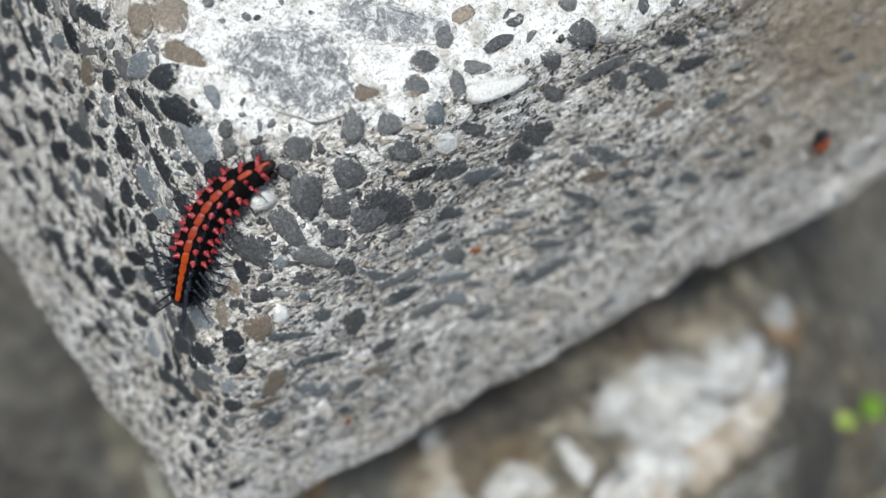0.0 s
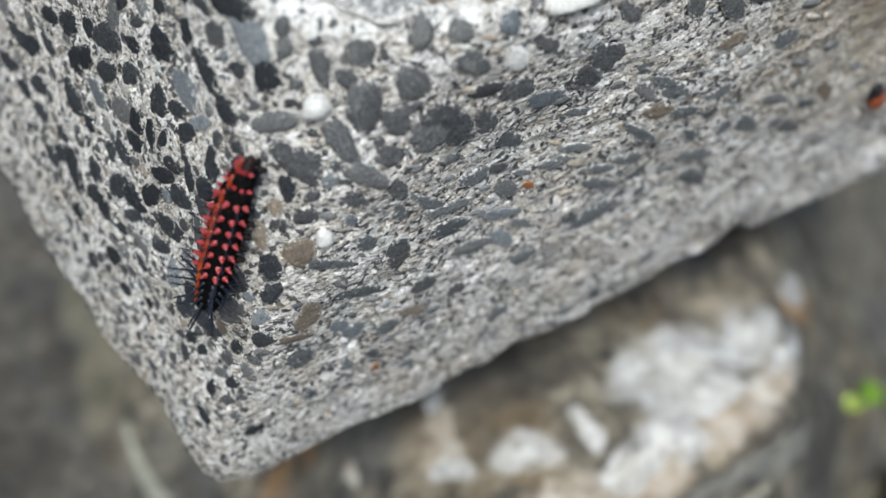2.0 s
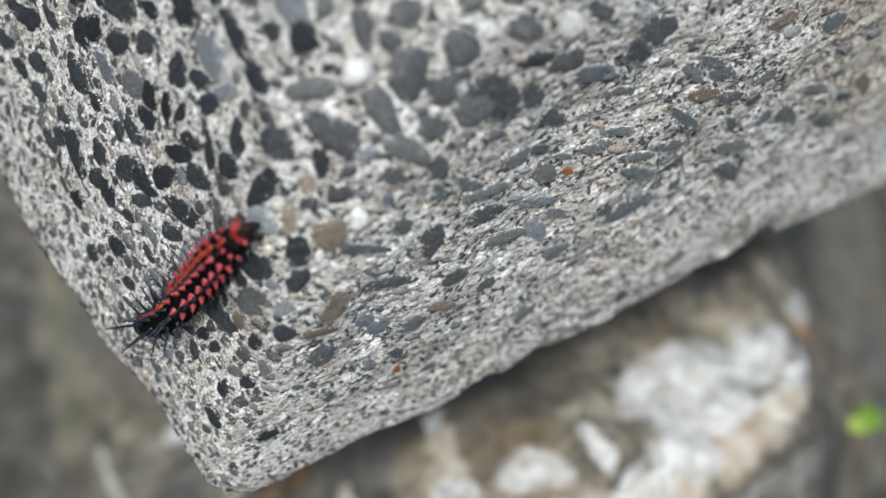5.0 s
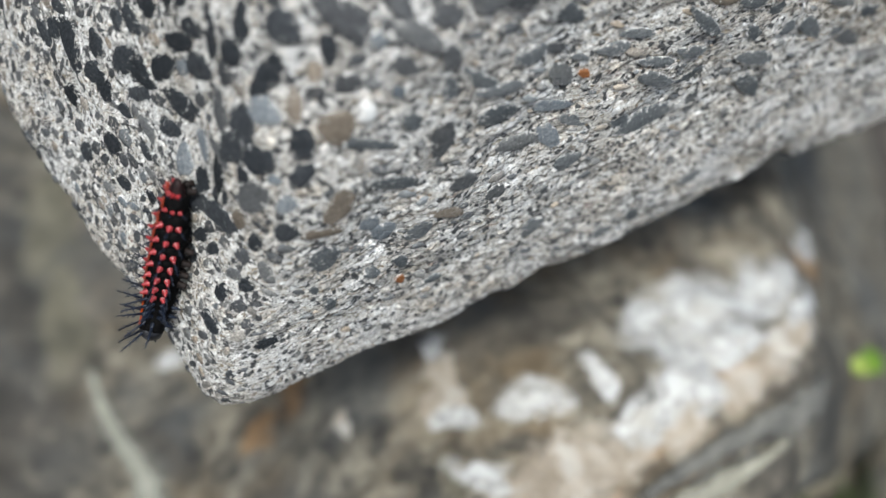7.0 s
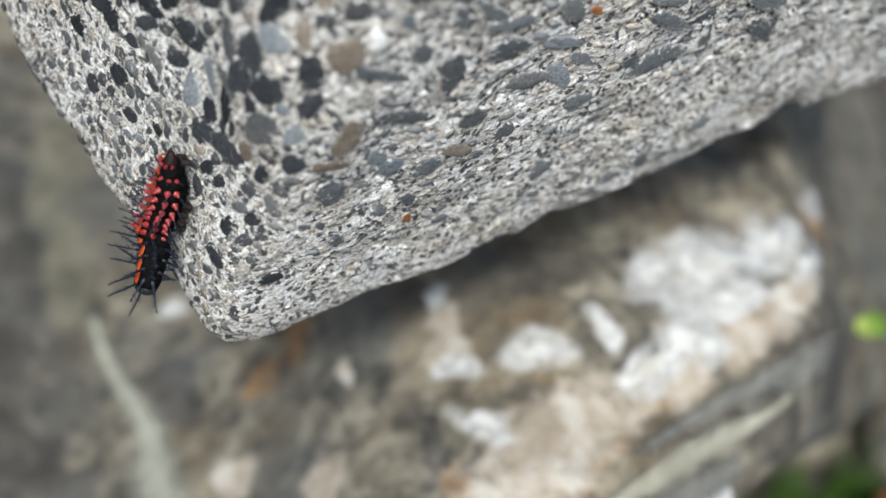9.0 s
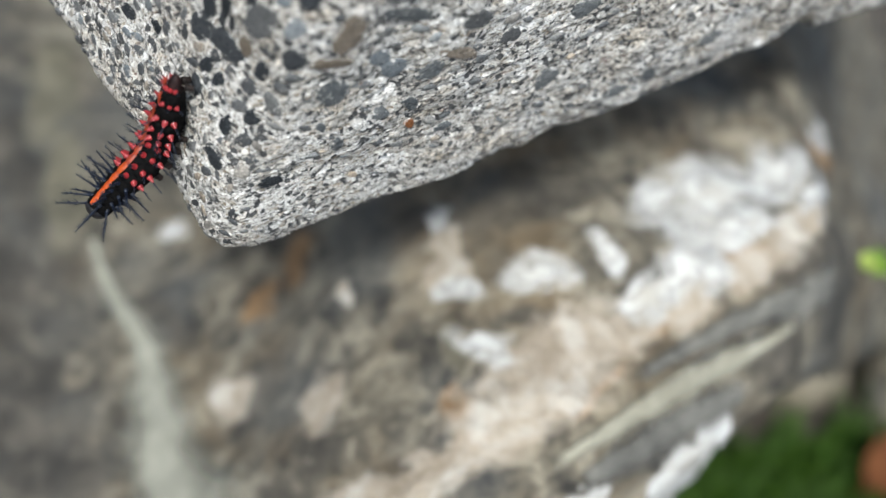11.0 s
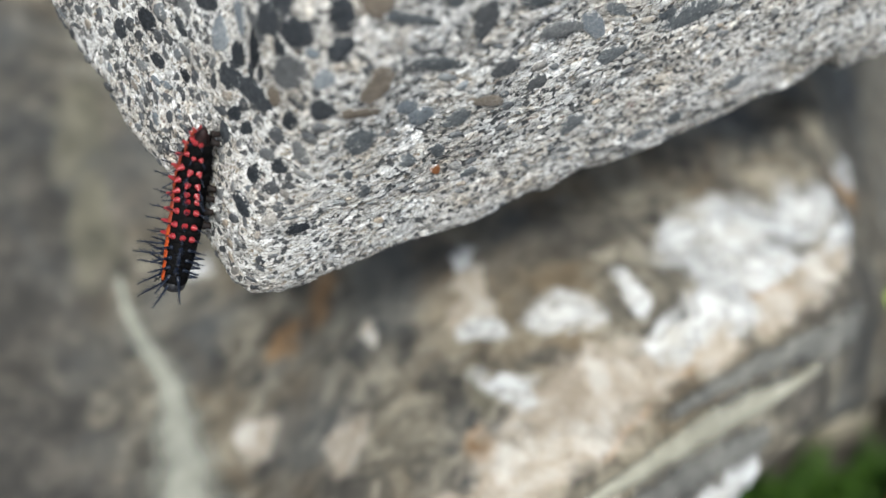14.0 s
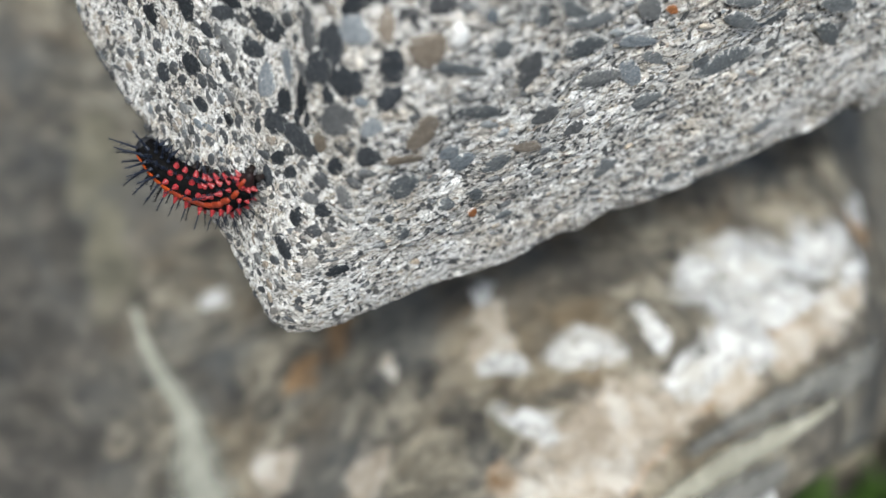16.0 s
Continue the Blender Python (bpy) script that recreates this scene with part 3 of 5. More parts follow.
ribbon(BAND, (0.0969, 0.0012, 0.0028), (0.1085, 0.0104, 0.0043), (0.1233, 0.0215, 0.0050), (0.1386, 0.0329, 0.0043), (0.1480, 0.0403, 0.0019))
ribbon(RIDGE, (0.0870, 0.0014, 0.0016), (0.1022, 0.0130, 0.0031), (0.1164, 0.0242, 0.0040), (0.1352, 0.0386, 0.0036), (0.1482, 0.0477, 0.0022), (0.1625, 0.0599, 0.0013))
# crease above the ridge, its shade drawn as a dark strip
ribbon(DARK, (0.1206, 0.0327, 0.0009), (0.1337, 0.0410, 0.0012), (0.1531, 0.0532, 0.0010))
ribbon(LICHEN, (0.1231, 0.0094, 0.0046), (0.1259, 0.0141, 0.0046), (0.1312, 0.0185, 0.0045), (0.1393, 0.0268, 0.0044), (0.1455, 0.0337, 0.0027))
ribbon(LICHEN, (0.0958, -0.0028, 0.0036), (0.1038, 0.0021, 0.0042), (0.1107, 0.0051, 0.0026))


def ground_mesh():
    """Soil, finely waved near the boulder and flat out to the horizon."""
    r = np.concatenate([np.linspace(0, 1.2, 60), np.geomspace(1.3, 900, 24)])
    ang = np.linspace(0, 2 * math.pi, 96, endpoint=False)
    rr, aa = np.meshgrid(r, ang, indexing="ij")
    p = np.stack([0.3 + (rr * np.cos(aa)).ravel(), 0.2 + (rr * np.sin(aa)).ravel(), 0 * rr.ravel()], -1)
    p[:, 2] = 0.008 * smooth_noise(p, 14, 21) + 0.004 * smooth_noise(p, 50, 22)
    i = np.arange(rr.size).reshape(rr.shape)
    j = np.roll(i, -1, axis=1)
    f = np.stack([i[:-1], i[1:], j[1:], j[:-1]], -1).reshape(-1, 4)
    return mesh_of("ground", p, f, SOIL)


tagged(new("ground", ground_mesh()), "dark damp soil under grass", "ground", kind="structure")


def blade_mesh(count, seed, x0, x1, y0, y1):
    """Bent grass blades, each a folded strip, over a stretch of ground."""
    rng = np.random.default_rng(seed)
    verts, faces = [], []
    xs, ys = rng.uniform(x0, x1, count), rng.uniform(y0, y1, count)
    free = (0.67 * xs - 0.74 * ys > 0.05) & (ys < 0.198 + 0.4 * (xs - 0.311))
    for x, y in zip(xs[free], ys[free]):
        tall, wide, turn, bend = rng.uniform(0.02, 0.045), rng.uniform(0.0012, 0.003), rng.uniform(0, 6.28), rng.uniform(0.2, 0.9)
        d, w = np.array([math.cos(turn), math.sin(turn), 0]), np.array([-math.sin(turn), math.cos(turn), 0])
        k = len(verts)
        for q in (0, 0.35, 0.7, 1.0):
            c = np.array([x, y, -0.006]) + d * tall * bend * q * q + np.array([0, 0, tall * (q - 0.35 * bend * q * q)])
            half = wide * (1 - q) ** 0.6
            verts += [c - w * half + np.array([0, 0, half * 0.6]), c, c + w * half + np.array([0, 0, half * 0.6])]
        for q in range(3):
            a = k + 3 * q
            faces += [(a, a + 1, a + 4, a + 3), (a + 1, a + 2, a + 5, a + 4)]
    return mesh_of("grass_blades", verts, faces, GRASS)


tagged(new("grass", blade_mesh(12000, 3, 0.16, 0.62, -0.10, 0.32)), "short green grass beside the boulder", "grass", kind="stuff")


def leaf_mesh(name, length, width, material, curl=0.25, seed=0):
    """A leaf blade with a folded midrib, a pointed tip and a slight curl."""
    nu, nv = 17, 9
    u, v = np.meshgrid(np.linspace(0, 1, nu), np.linspace(-1, 1, nv), indexing="ij")
    w = width * 0.5 * np.sin(math.pi * u**0.8) ** 0.75
    p = np.stack([u * length, v * w, np.abs(v) * w * 0.35 - curl * length * (u - 0.5) ** 2], -1).reshape(-1, 3)
    p[:, 2] += 0.04 * length * smooth_noise(p, 3 / length, seed)
    i = np.arange(nu * nv).reshape(nu, nv)
    top = np.stack([i[:-1, :-1], i[1:, :-1], i[1:, 1:], i[:-1, 1:]], -1).reshape(-1, 4)
    n = len(p)
    low = p - np.array([0, 0, 0.0003])
    return mesh_of(name, np.concatenate([p, low]), np.concatenate([top, top[:, ::-1] + n]), material)


def leaf(label, place, length, width, material, seed):
    ob = tagged(new("leaf"), label, "leaf")
    ob.matrix_basis = place
    part("blade", leaf_mesh("leaf_blade", length, width, material, seed=seed), ob)
    rib = bmesh.new()
    bmesh.ops.create_cone(rib, cap_ends=True, segments=6, radius1=length * 0.018, radius2=length * 0.006, depth=length * 1.2)
    bmesh.ops.rotate(rib, verts=rib.verts, matrix=Matrix.Rotation(radians(90), 3, "Y"))
    bmesh.ops.translate(rib, verts=rib.verts, vec=(length * 0.38, 0, -0.0006))
    me = bpy.data.meshes.new("midrib")
    rib.to_mesh(me)
    rib.free()
    me.materials.append(material)
    part("stalk", me, ob)


def on_boulder(x, y, up, *turns):
    return pose(x, y, float(boulder_height(np.array([x]), np.array([y]))[0]) + up, *turns)


leaf("small yellow-green leaf on the boulder's edge", on_boulder(0.2110, 0.1125, 0.004, 0, -8, 40), 0.0085, 0.0075, PALE_LEAF, 1)
leaf("bright green leaf on the boulder's edge", on_boulder(0.2470, 0.1470, 0.005, 8, -10, 60), 0.012, 0.010, LEAF, 2)
leaf("rust-brown dead leaf lying in the grass", pose(0.372, 0.176, 0.030, 5, -8, 40), 0.045, 0.030, DEAD_LEAF, 3)


def loose_stone(label, x, y, z, a, b, h, turn, material, seed):
    """A rounded field stone sunk a little into the soil."""
    bm = bmesh.new()
    bmesh.ops.create_icosphere(bm, subdivisions=4, radius=1)
    co = np.array([v.co for v in bm.verts])
    r = 1 + 0.16 * smooth_noise(co, 1.3, seed) + 0.06 * smooth_noise(co, 4, seed + 1)
    for v, k in zip(bm.verts, r):
        v.co = (v.co.x * k * a, v.co.y * k * b, v.co.z * k * h)
    me = bpy.data.meshes.new("loose_stone")
    bm.to_mesh(me)
    bm.free()
    me.materials.append(material)
    me.polygons.foreach_set("use_smooth", [True] * len(me.polygons))
    ob = tagged(new("stone", me), label, "stone", "stones beside the boulder")
    ob.matrix_basis = pose(x, y, z, 0, 0, turn)


loose_stone("pale tan stone lying in dark soil", 0.367, 0.257, 0.004, 0.032, 0.018, 0.015, 25, TAN, 31)
loose_stone("grey stone half sunk in dark soil", 0.425, 0.262, 0.010, 0.034, 0.024, 0.022, 60, FIELD, 32)
loose_stone("grey stone half sunk in dark soil", 0.47, 0.36, 0.010, 0.05, 0.034, 0.03, 10, FIELD, 33)

# ---- caterpillar: rigid segments that follow a bending body line ----


def skin_material(name, a, b, rough, spec=0.5, bump=0.5):
    m = Nodes(name)
    m.co = m.t.nodes.new("ShaderNodeTexCoord").outputs["Object"]
    base = m.ramp(m.noise(900, 4, 0.65), (0.35, a), (0.65, b))
    m.bump(m.noise(2500, 3, 0.6), bump, 0.0003)
    return m.done(base, rough, spec=spec)


SKIN = skin_material("velvet_black_skin", (0.0015, 0.0015, 0.0018), (0.005, 0.0048, 0.0048), 0.7, 0.03)
RUMP = skin_material("red_brown_rump", (0.003, 0.002, 0.002), (0.016, 0.005, 0.005), 0.6, 0.2)
HEAD = skin_material("head_capsule", (0.005, 0.005, 0.006), (0.014, 0.014, 0.017), 0.45, 0.35, 0.5)
ORANGE = skin_material("orange_stripe", (0.20, 0.025, 0.002), (0.34, 0.050, 0.003), 0.5, 0.3)
RUSSET = skin_material("russet_stripe", (0.13, 0.012, 0.003), (0.24, 0.028, 0.004), 0.5)
RED = skin_material("coral_red_spine", (0.13, 0.006, 0.008), (0.27, 0.021, 0.026), 0.33)
INK = skin_material("black_spine", (0.002, 0.003, 0.006), (0.008, 0.013, 0.028), 0.4, 0.25)
PROLEG = skin_material("dark_proleg", (0.003, 0.0025, 0.0025), (0.012, 0.008, 0.007), 0.6, 0.15)
SEGMENTS = 13
BODY_R = 0.0032


def lathe(profile, spokes, squash=1.0):
    """Rings (along, radius) round the x axis, closed at both ends."""
    v, f = [], []
    for x, r in profile:
        for j in range(spokes):
            w = 2 * math.pi * j / spokes
            v.append((x, r * math.cos(w), r * math.sin(w) * squash))
    for k in range(len(profile) - 1):
        f += [(k * spokes + j, k * spokes + (j + 1) % spokes, (k + 1) * spokes + (j + 1) % spokes, (k + 1) * spokes + j) for j in range(spokes)]
    f.append(tuple(range(spokes))[::-1])
    f.append(tuple((len(profile) - 1) * spokes + j for j in range(spokes)))
    return v, f


def girth(i):
    """Relative thickness of segment i, counted from the tail."""
    q = (i + 0.5) / SEGMENTS
    return (0.58, 0.74, 0.91, 1.0)[min(i, 3)] * (0.74 + 0.26 * min(1, (1 - q) / 0.36))


def segment_mesh(i):
    """One swollen ring of the body with two creases and fine warts."""
    r = BODY_R * girth(i)
    half = 0.0020
    xs = np.linspace(-1, 1, 13)
    prof = [(x * half, r * (0.70 + 0.30 * math.sqrt(max(0, 1 - x**4))) * (1 - 0.05 * math.cos(9 * x) ** 2)) for x in xs]
    if i == 0:
        prof = [(x, k * (0.25 + 0.75 * ((x / half + 1) / 2) ** 0.7)) for x, k in prof]
    v, f = lathe(prof, 26, 0.94)
    v = np.array(v)
    v *= (1 + 0.045 * smooth_noise(v, 1400, 60 + i))[:, None]
    return mesh_of("segment", v, f, SKIN if i else RUMP)


def stripe_mesh(i):
    """The bit of back stripe that one segment carries: narrow at the joint, wider in the middle."""
    r = BODY_R * girth(i)
    v, f = [], []
    nx, ny = 9, 5
    for a in range(nx):
        x = -1 + 2 * a / (nx - 1)
        wide = radians(7.5 + 5.5 * (1 - x * x))
        rr = r * (0.70 + 0.30 * math.sqrt(max(0, 1 - (x * 0.95) ** 4)))
        for b in range(ny):
            w = math.pi / 2 + wide * (-1 + 2 * b / (ny - 1))
            lift = 0.00011 if 0 < b < ny - 1 and 0 < a < nx - 1 else -0.0001
            v.append((x * 0.00165, (rr + lift) * math.cos(w), (rr * 0.97 + lift) * math.sin(w)))
    f = [(a * ny + b, (a + 1) * ny + b, (a + 1) * ny + b + 1, a * ny + b + 1) for a in range(nx - 1) for b in range(ny - 1)]
    return mesh_of("stripe", v, f, ORANGE if i >= 8 else RUSSET)


def spine_mesh(name, red, long, seed):
    """A branched spine along z: a fleshy cone below, a thin dark tip above, side bristles round it."""
    rng = np.random.default_rng(seed)
    verts, faces, mats = [], [], []

    def cone(base, way, length, r0, r1, mat, sides=7, steps=1):
        way = unit(way)
        e1 = unit(np.cross(way, (0.31, 0.77, 0.55)))
        e2 = np.cross(way, e1)
        k = len(verts)
        for q in range(steps + 1):
            r = r0 + (r1 - r0) * q / steps
            for j in range(sides):
                w = 2 * math.pi * j / sides
                verts.append(base + way * length * q / steps + e1 * r * math.cos(w) + e2 * r * math.sin(w))
        for q in range(steps):
            for j in range(sides):
                faces.append((k + q * sides + j, k + q * sides + (j + 1) % sides, k + (q + 1) * sides + (j + 1) % sides, k + (q + 1) * sides + j))
                mats.append(mat)
        faces.append(tuple(k + steps * sides + j for j in range(sides)))
        mats.append(mat)

    up = np.array([0, 0, 1.0])
    low = -0.0003
    if red:
        cone(up * low, up, long * 0.05 - low, 0.00060, 0.00054, 0, 10)
        cone(up * long * 0.05, up, long * 0.12, 0.00054, 0.00036, 0, 10)
        cone(up * long * 0.17, up, long * 0.16, 0.00036, 0.00016, 0, 10)
        cone(up * long * 0.32, up, long * 0.68, 0.00014, 0.00004, 1)
        first = 0.36
    else:
        cone(up * low, up, long * 0.14 - low, 0.00046, 0.00024, 0, 8)
        cone(up * long * 0.14, up, long * 0.86, 0.00024, 0.00006, 1)
        first = 0.2
    for _ in range(12 if red else 26):
        at = rng.uniform(first, 0.92)
        w = rng.uniform(0, 6.283)
        cone(up * long * at, np.array([math.cos(w), math.sin(w), 1.1]), long * rng.uniform(0.13, 0.24) * (1.15 - 0.5 * at), 0.00007, 0.00002, 1, 3)
    me = mesh_of(name, verts, faces, RED if red else INK)
    me.materials.append(INK)
    me.polygons.foreach_set("material_index", mats)
    return me


RED_SPINES = [spine_mesh("spine", True, 0.0036 + 0.0003 * k, 70 + k) for k in range(3)]
INK_SPINES = [spine_mesh("spine", False, 0.0047 + 0.0005 * k, 80 + k) for k in range(3)]


def leg_mesh(proleg):
    """A stubby hooked proleg or a thin jointed front leg, hanging down z."""
    if proleg:
        prof = [(0.0, 0.00075), (0.0006, 0.0007), (0.0011, 0.0005), (0.0014, 0.00062), (0.0016, 0.0004)]
    else:
        prof = [(0.0, 0.00042), (0.0007, 0.00034), (0.0008, 0.00026), (0.0014, 0.0002), (0.0015, 0.00015), (0.0020, 0.00004)]
    v, f = lathe(prof, 9)
    v = [(y, z, -x) for x, y, z in v]
    return mesh_of("leg", v, f, PROLEG if proleg else INK)


PROLEG_MESH, LEG_MESH = leg_mesh(True), leg_mesh(False)
caterpillar = tagged(new("caterpillar"), "black caterpillar with orange back stripe and coral-red branched spines", "caterpillar")
chain = []


def aim(out, along=0.0):
    """A turn that points z along a direction across the body, leaning by 'along' towards the head."""
    w = radians(out)
    z = Vector((along, math.sin(w), math.cos(w))).normalized()
    return z.to_track_quat("Z", "Y").to_matrix().to_4x4()


def build_segment(i):
    seg = part("segment", segment_mesh(i), caterpillar)
    r = BODY_R * girth(i)
    part("stripe", stripe_mesh(i), seg, "orange back stripe" if i >= 8 else "russet back stripe")
    front = i >= SEGMENTS - 4
    rows = (36, -36, 80, -80) if i == SEGMENTS - 1 else (18, -18, 50, -50, 85, -85) if i == 0 else (30, -30, 66, -66, 98, -98)
    for n, out in enumerate(rows):
        lean = 0.75 if i == SEGMENTS - 1 else (-1.2 if abs(out) < 30 else -0.6) if i == 0 else -0.35 if i == 1 else 0.12 * math.sin(7 * i + n)
        turn = aim(out, lean)
        spine = part("spine", (INK_SPINES if front else RED_SPINES)[(i + n) % 3], seg, "black branched spine" if front else "coral-red spine with a black tip")
        w = radians(out)
        spine.matrix_basis = Matrix.Translation((0.0004, math.sin(w) * r * 0.95, math.cos(w) * r * 0.90)) @ turn @ Matrix.Scale(0.78 if i < 2 else 1.0, 4)
    kind = None
    if i >= SEGMENTS - 3:
        kind = LEG_MESH
    elif i in (0, 4, 5, 6, 7):
        kind = PROLEG_MESH
    if kind:
        for side in (1, -1):
            leg = part("leg", kind, seg, "dark hooked proleg" if kind is PROLEG_MESH else "thin black leg")
            leg.matrix_basis = pose(0, side * r * 0.45, -r * 0.78, side * 14, 0, 0)
    return seg


def build_head():
    """A rounded two-lobed capsule with mouthparts."""
    bm = bmesh.new()
    bmesh.ops.create_uvsphere(bm, u_segments=28, v_segments=18, radius=0.0021)
    for v in bm.verts:
        x, y, z = v.co
        dent = 1 - 0.14 * math.exp(-((y / 0.0004) ** 2)) * max(0, z / 0.0024)
        v.co = (x * 0.82, y * 1.06 * dent, z * dent)
    me = bpy.data.meshes.new("head")
    bm.to_mesh(me)
    bm.free()
    me.materials.append(HEAD)
    me.polygons.foreach_set("use_smooth", [True] * len(me.polygons))
    head = part("head", me, caterpillar, "glossy dark grey head capsule")
    for side in (1, -1):
        v, f = lathe([(0.0, 0.00022), (0.0005, 0.00016), (0.0008, 0.00004)], 7)
        jaw = part("palp", mesh_of("palp", [(x, y, z) for x, y, z in v], f, INK), head)
        jaw.matrix_basis = pose(0.0012, side * 0.0006, -0.0009, 0, 35, -side * 15)
        stem = part("horn", INK_SPINES[2], head, "black branched horn")
        stem.matrix_basis = Matrix.Translation((0.0002, side * 0.0010, 0.0013)) @ aim(side * 38, 0.9)
    return head


chain += [build_segment(i) for i in range(SEGMENTS)]
chain.append(build_head())


# ---- small red and dark insect on the side of the block ----
def insect(place, turn):
    bug = tagged(new("insect"), "small dark insect with rust-red hind body on the concrete", "insect")
    p, u, v, n = onto_block(np.array([place]))[0], None, None, None
    n = block_normal(p[None])[0]
    e1 = unit(np.cross(n, (0, 0, 1.0)))
    e2 = np.cross(n, e1)
    c, s = math.cos(radians(turn)), math.sin(radians(turn))
    u = c * e1 + s * e2
    m = Matrix.Identity(4)
    for k, col in enumerate((u, np.cross(n, u), n, p)):
        m[0][k], m[1][k], m[2][k] = col
    bug.matrix_basis = m
    for name, prof, mat, label, x0 in (
        ("thorax", [(0.0, 0.0004), (0.0006, 0.0012), (0.0016, 0.0016), (0.0028, 0.0016), (0.0034, 0.0012)], HEAD, "dark front body", -0.0036),
        ("abdomen", [(0.0, 0.0011), (0.0006, 0.0017), (0.0020, 0.0019), (0.0034, 0.0013), (0.0042, 0.0004)], RUST, "rust-red hind body", -0.0005),
    ):
        vv, ff = lathe(prof, 16, 0.62)
        part(name, mesh_of(name, [((x + x0) * 1.35, y * 1.2, z + 0.0012) for x, y, z in vv], ff, mat), bug, label)
    for k in range(3):
        for side in (1, -1):
            vv, ff = lathe([(0.0, 0.00016), (0.0016, 0.00012), (0.0026, 0.00005)], 6)
            leg = part("leg", mesh_of("leg", vv, ff, INK), bug)
            leg.matrix_basis = pose(-0.0028 + 0.0016 * k, side * 0.0009, 0.0011, 0, 22, side * (60 + 25 * k))


RUST = skin_material("rust_red_shell", (0.12, 0.022, 0.008), (0.24, 0.055, 0.016), 0.4)
insect((0.1275, 0.0772, 0.3772), 127)

# ---- pebbles set in the concrete ----
stone_meshes = {}


def pebble_mesh(key, kind):
    """Worn cap of a pebble: sunk wall, rounded shoulder and an uneven top."""
    if (key, kind) not in stone_meshes:
        rng = np.random.default_rng(100 + kind)
        n = 12 if key != "x" else 40
        ang = (np.arange(n) + rng.uniform(-0.3, 0.3, n)) * 2 * math.pi / n
        out = 1 + 0.13 * np.sin(ang * 2 + rng.uniform(0, 6)) * rng.random() + 0.09 * np.sin(ang * 3 + rng.uniform(0, 6)) + rng.uniform(-0.10, 0.09, n)
        rings = [(1.0, -1.0), (0.93, 0.35), (0.64, 0.86)]
        tilt = rng.uniform(-0.35, 0.35, 2)
        v = []
        for r, h in rings:
            for a, o in zip(ang, out):
                x, y = r * o * math.cos(a), r * o * math.sin(a)
                v.append((x, y, h + (h > 0) * (tilt[0] * x + tilt[1] * y + rng.uniform(-0.1, 0.1))))
        v.append((0.08, -0.08, 1.0))
        f = []
        for k in (0, n):
            f += [(k + i, k + (i + 1) % n, k + n + (i + 1) % n, k + n + i) for i in range(n)]
        f += [(2 * n + i, 2 * n + (i + 1) % n, 3 * n) for i in range(n)]
        me = stone_meshes[key, kind] = mesh_of("pebble", v, f, STONES[key])
        me.attributes.new("rim", "FLOAT", "POINT").data.foreach_set("value", [1.0] * n + [0.92] * n + [0.55] * n + [0.0])
    return stone_meshes[key, kind]


placed = []
pebble_rng = random.Random(7)


def seat(place, turn):
    """Axes on the block at a place: along, across and out."""
    p = onto_block(np.array([place]))
    n = block_normal(p)[0]
    e1 = unit(np.cross(n, (0, 0, 1.0)))
    e2 = np.cross(n, e1)
    c, s = math.cos(radians(turn)), math.sin(radians(turn))
    u = c * e1 + s * e2
    return p[0], u, np.cross(n, u), n


def stone(key, place, a, b, turn):
    """A pebble of half length a and half width b millimetres, set flush in the concrete."""
    p, u, v, n = seat(place, turn)
    if max(a, b) > 1.5:
        # lie on the mean plane of the surface round it
        ring = np.array([p + (u * a * math.cos(w) + v * b * math.sin(w)) * 0.0007 for w in np.arange(8) * 0.785])
        ring = onto_block(ring, 2)
        n = unit(block_normal(ring).mean(0))
        u = unit(u - n * (u @ n))
        v = np.cross(n, u)
        p = p + n * max(0.0, float(np.sort((ring - p) @ n)[4]))
    high = 0.00010 + 0.00006 * min(a, b, 5) * pebble_rng.uniform(0.3, 1.6)
    high *= 2.5 if key == "w" else 1
    # rain has washed the mortar from round the stones of the upper side, the long side is worn flat
    high *= 1 + 3.2 * min(1.0, max(0.0, (n[2] - 0.06) / 0.22)) if key != "x" else 1
    # stones high up: a paler grey, with their lit tops put into the tone
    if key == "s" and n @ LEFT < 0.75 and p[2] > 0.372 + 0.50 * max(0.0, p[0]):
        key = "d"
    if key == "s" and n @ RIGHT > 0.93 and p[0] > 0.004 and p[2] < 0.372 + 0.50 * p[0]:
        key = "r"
    m = Matrix.Identity(4)
    for i, col in enumerate((u * a * 0.001, v * b * 0.001, n * high, p)):
        m[0][i], m[1][i], m[2][i] = col
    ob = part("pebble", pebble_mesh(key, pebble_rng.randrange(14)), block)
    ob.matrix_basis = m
    placed.append((*p, max(a, b) * 0.001, min(a, b) * 0.001))


stone("s", (-0.0269, 0.0244, 0.3863), 3.8, 2.9, 157)
stone("s", (-0.0187, 0.0160, 0.3896), 4.5, 2.0, 147)
stone("s", (-0.0144, 0.0119, 0.3858), 3.6, 2.0, 154)
stone("s", (-0.0148, 0.0109, 0.3744), 3.9, 1.8, 107)
stone("s", (-0.0224, 0.0192, 0.3777), 2.9, 1.6, -154)
stone("s", (-0.0240, 0.0205, 0.3692), 3.5, 1.1, -109)
stone("s", (-0.0232, 0.0201, 0.3612), 4.7, 1.8, -142)
stone("s", (-0.0202, 0.0181, 0.3506), 5.6, 2.5, -166)
stone("s", (-0.0211, 0.0189, 0.3443), 2.8, 1.9, -158)
stone("s", (-0.0276, 0.0245, 0.3497), 4.0, 2.3, 179)
stone("s", (-0.0292, 0.0278, 0.3610), 3.5, 2.1, -169)
stone("g", (-0.0323, 0.0311, 0.3647), 4.8, 2.6, 37)
stone("s", (-0.0366, 0.0362, 0.3687), 4.5, 2.2, 46)
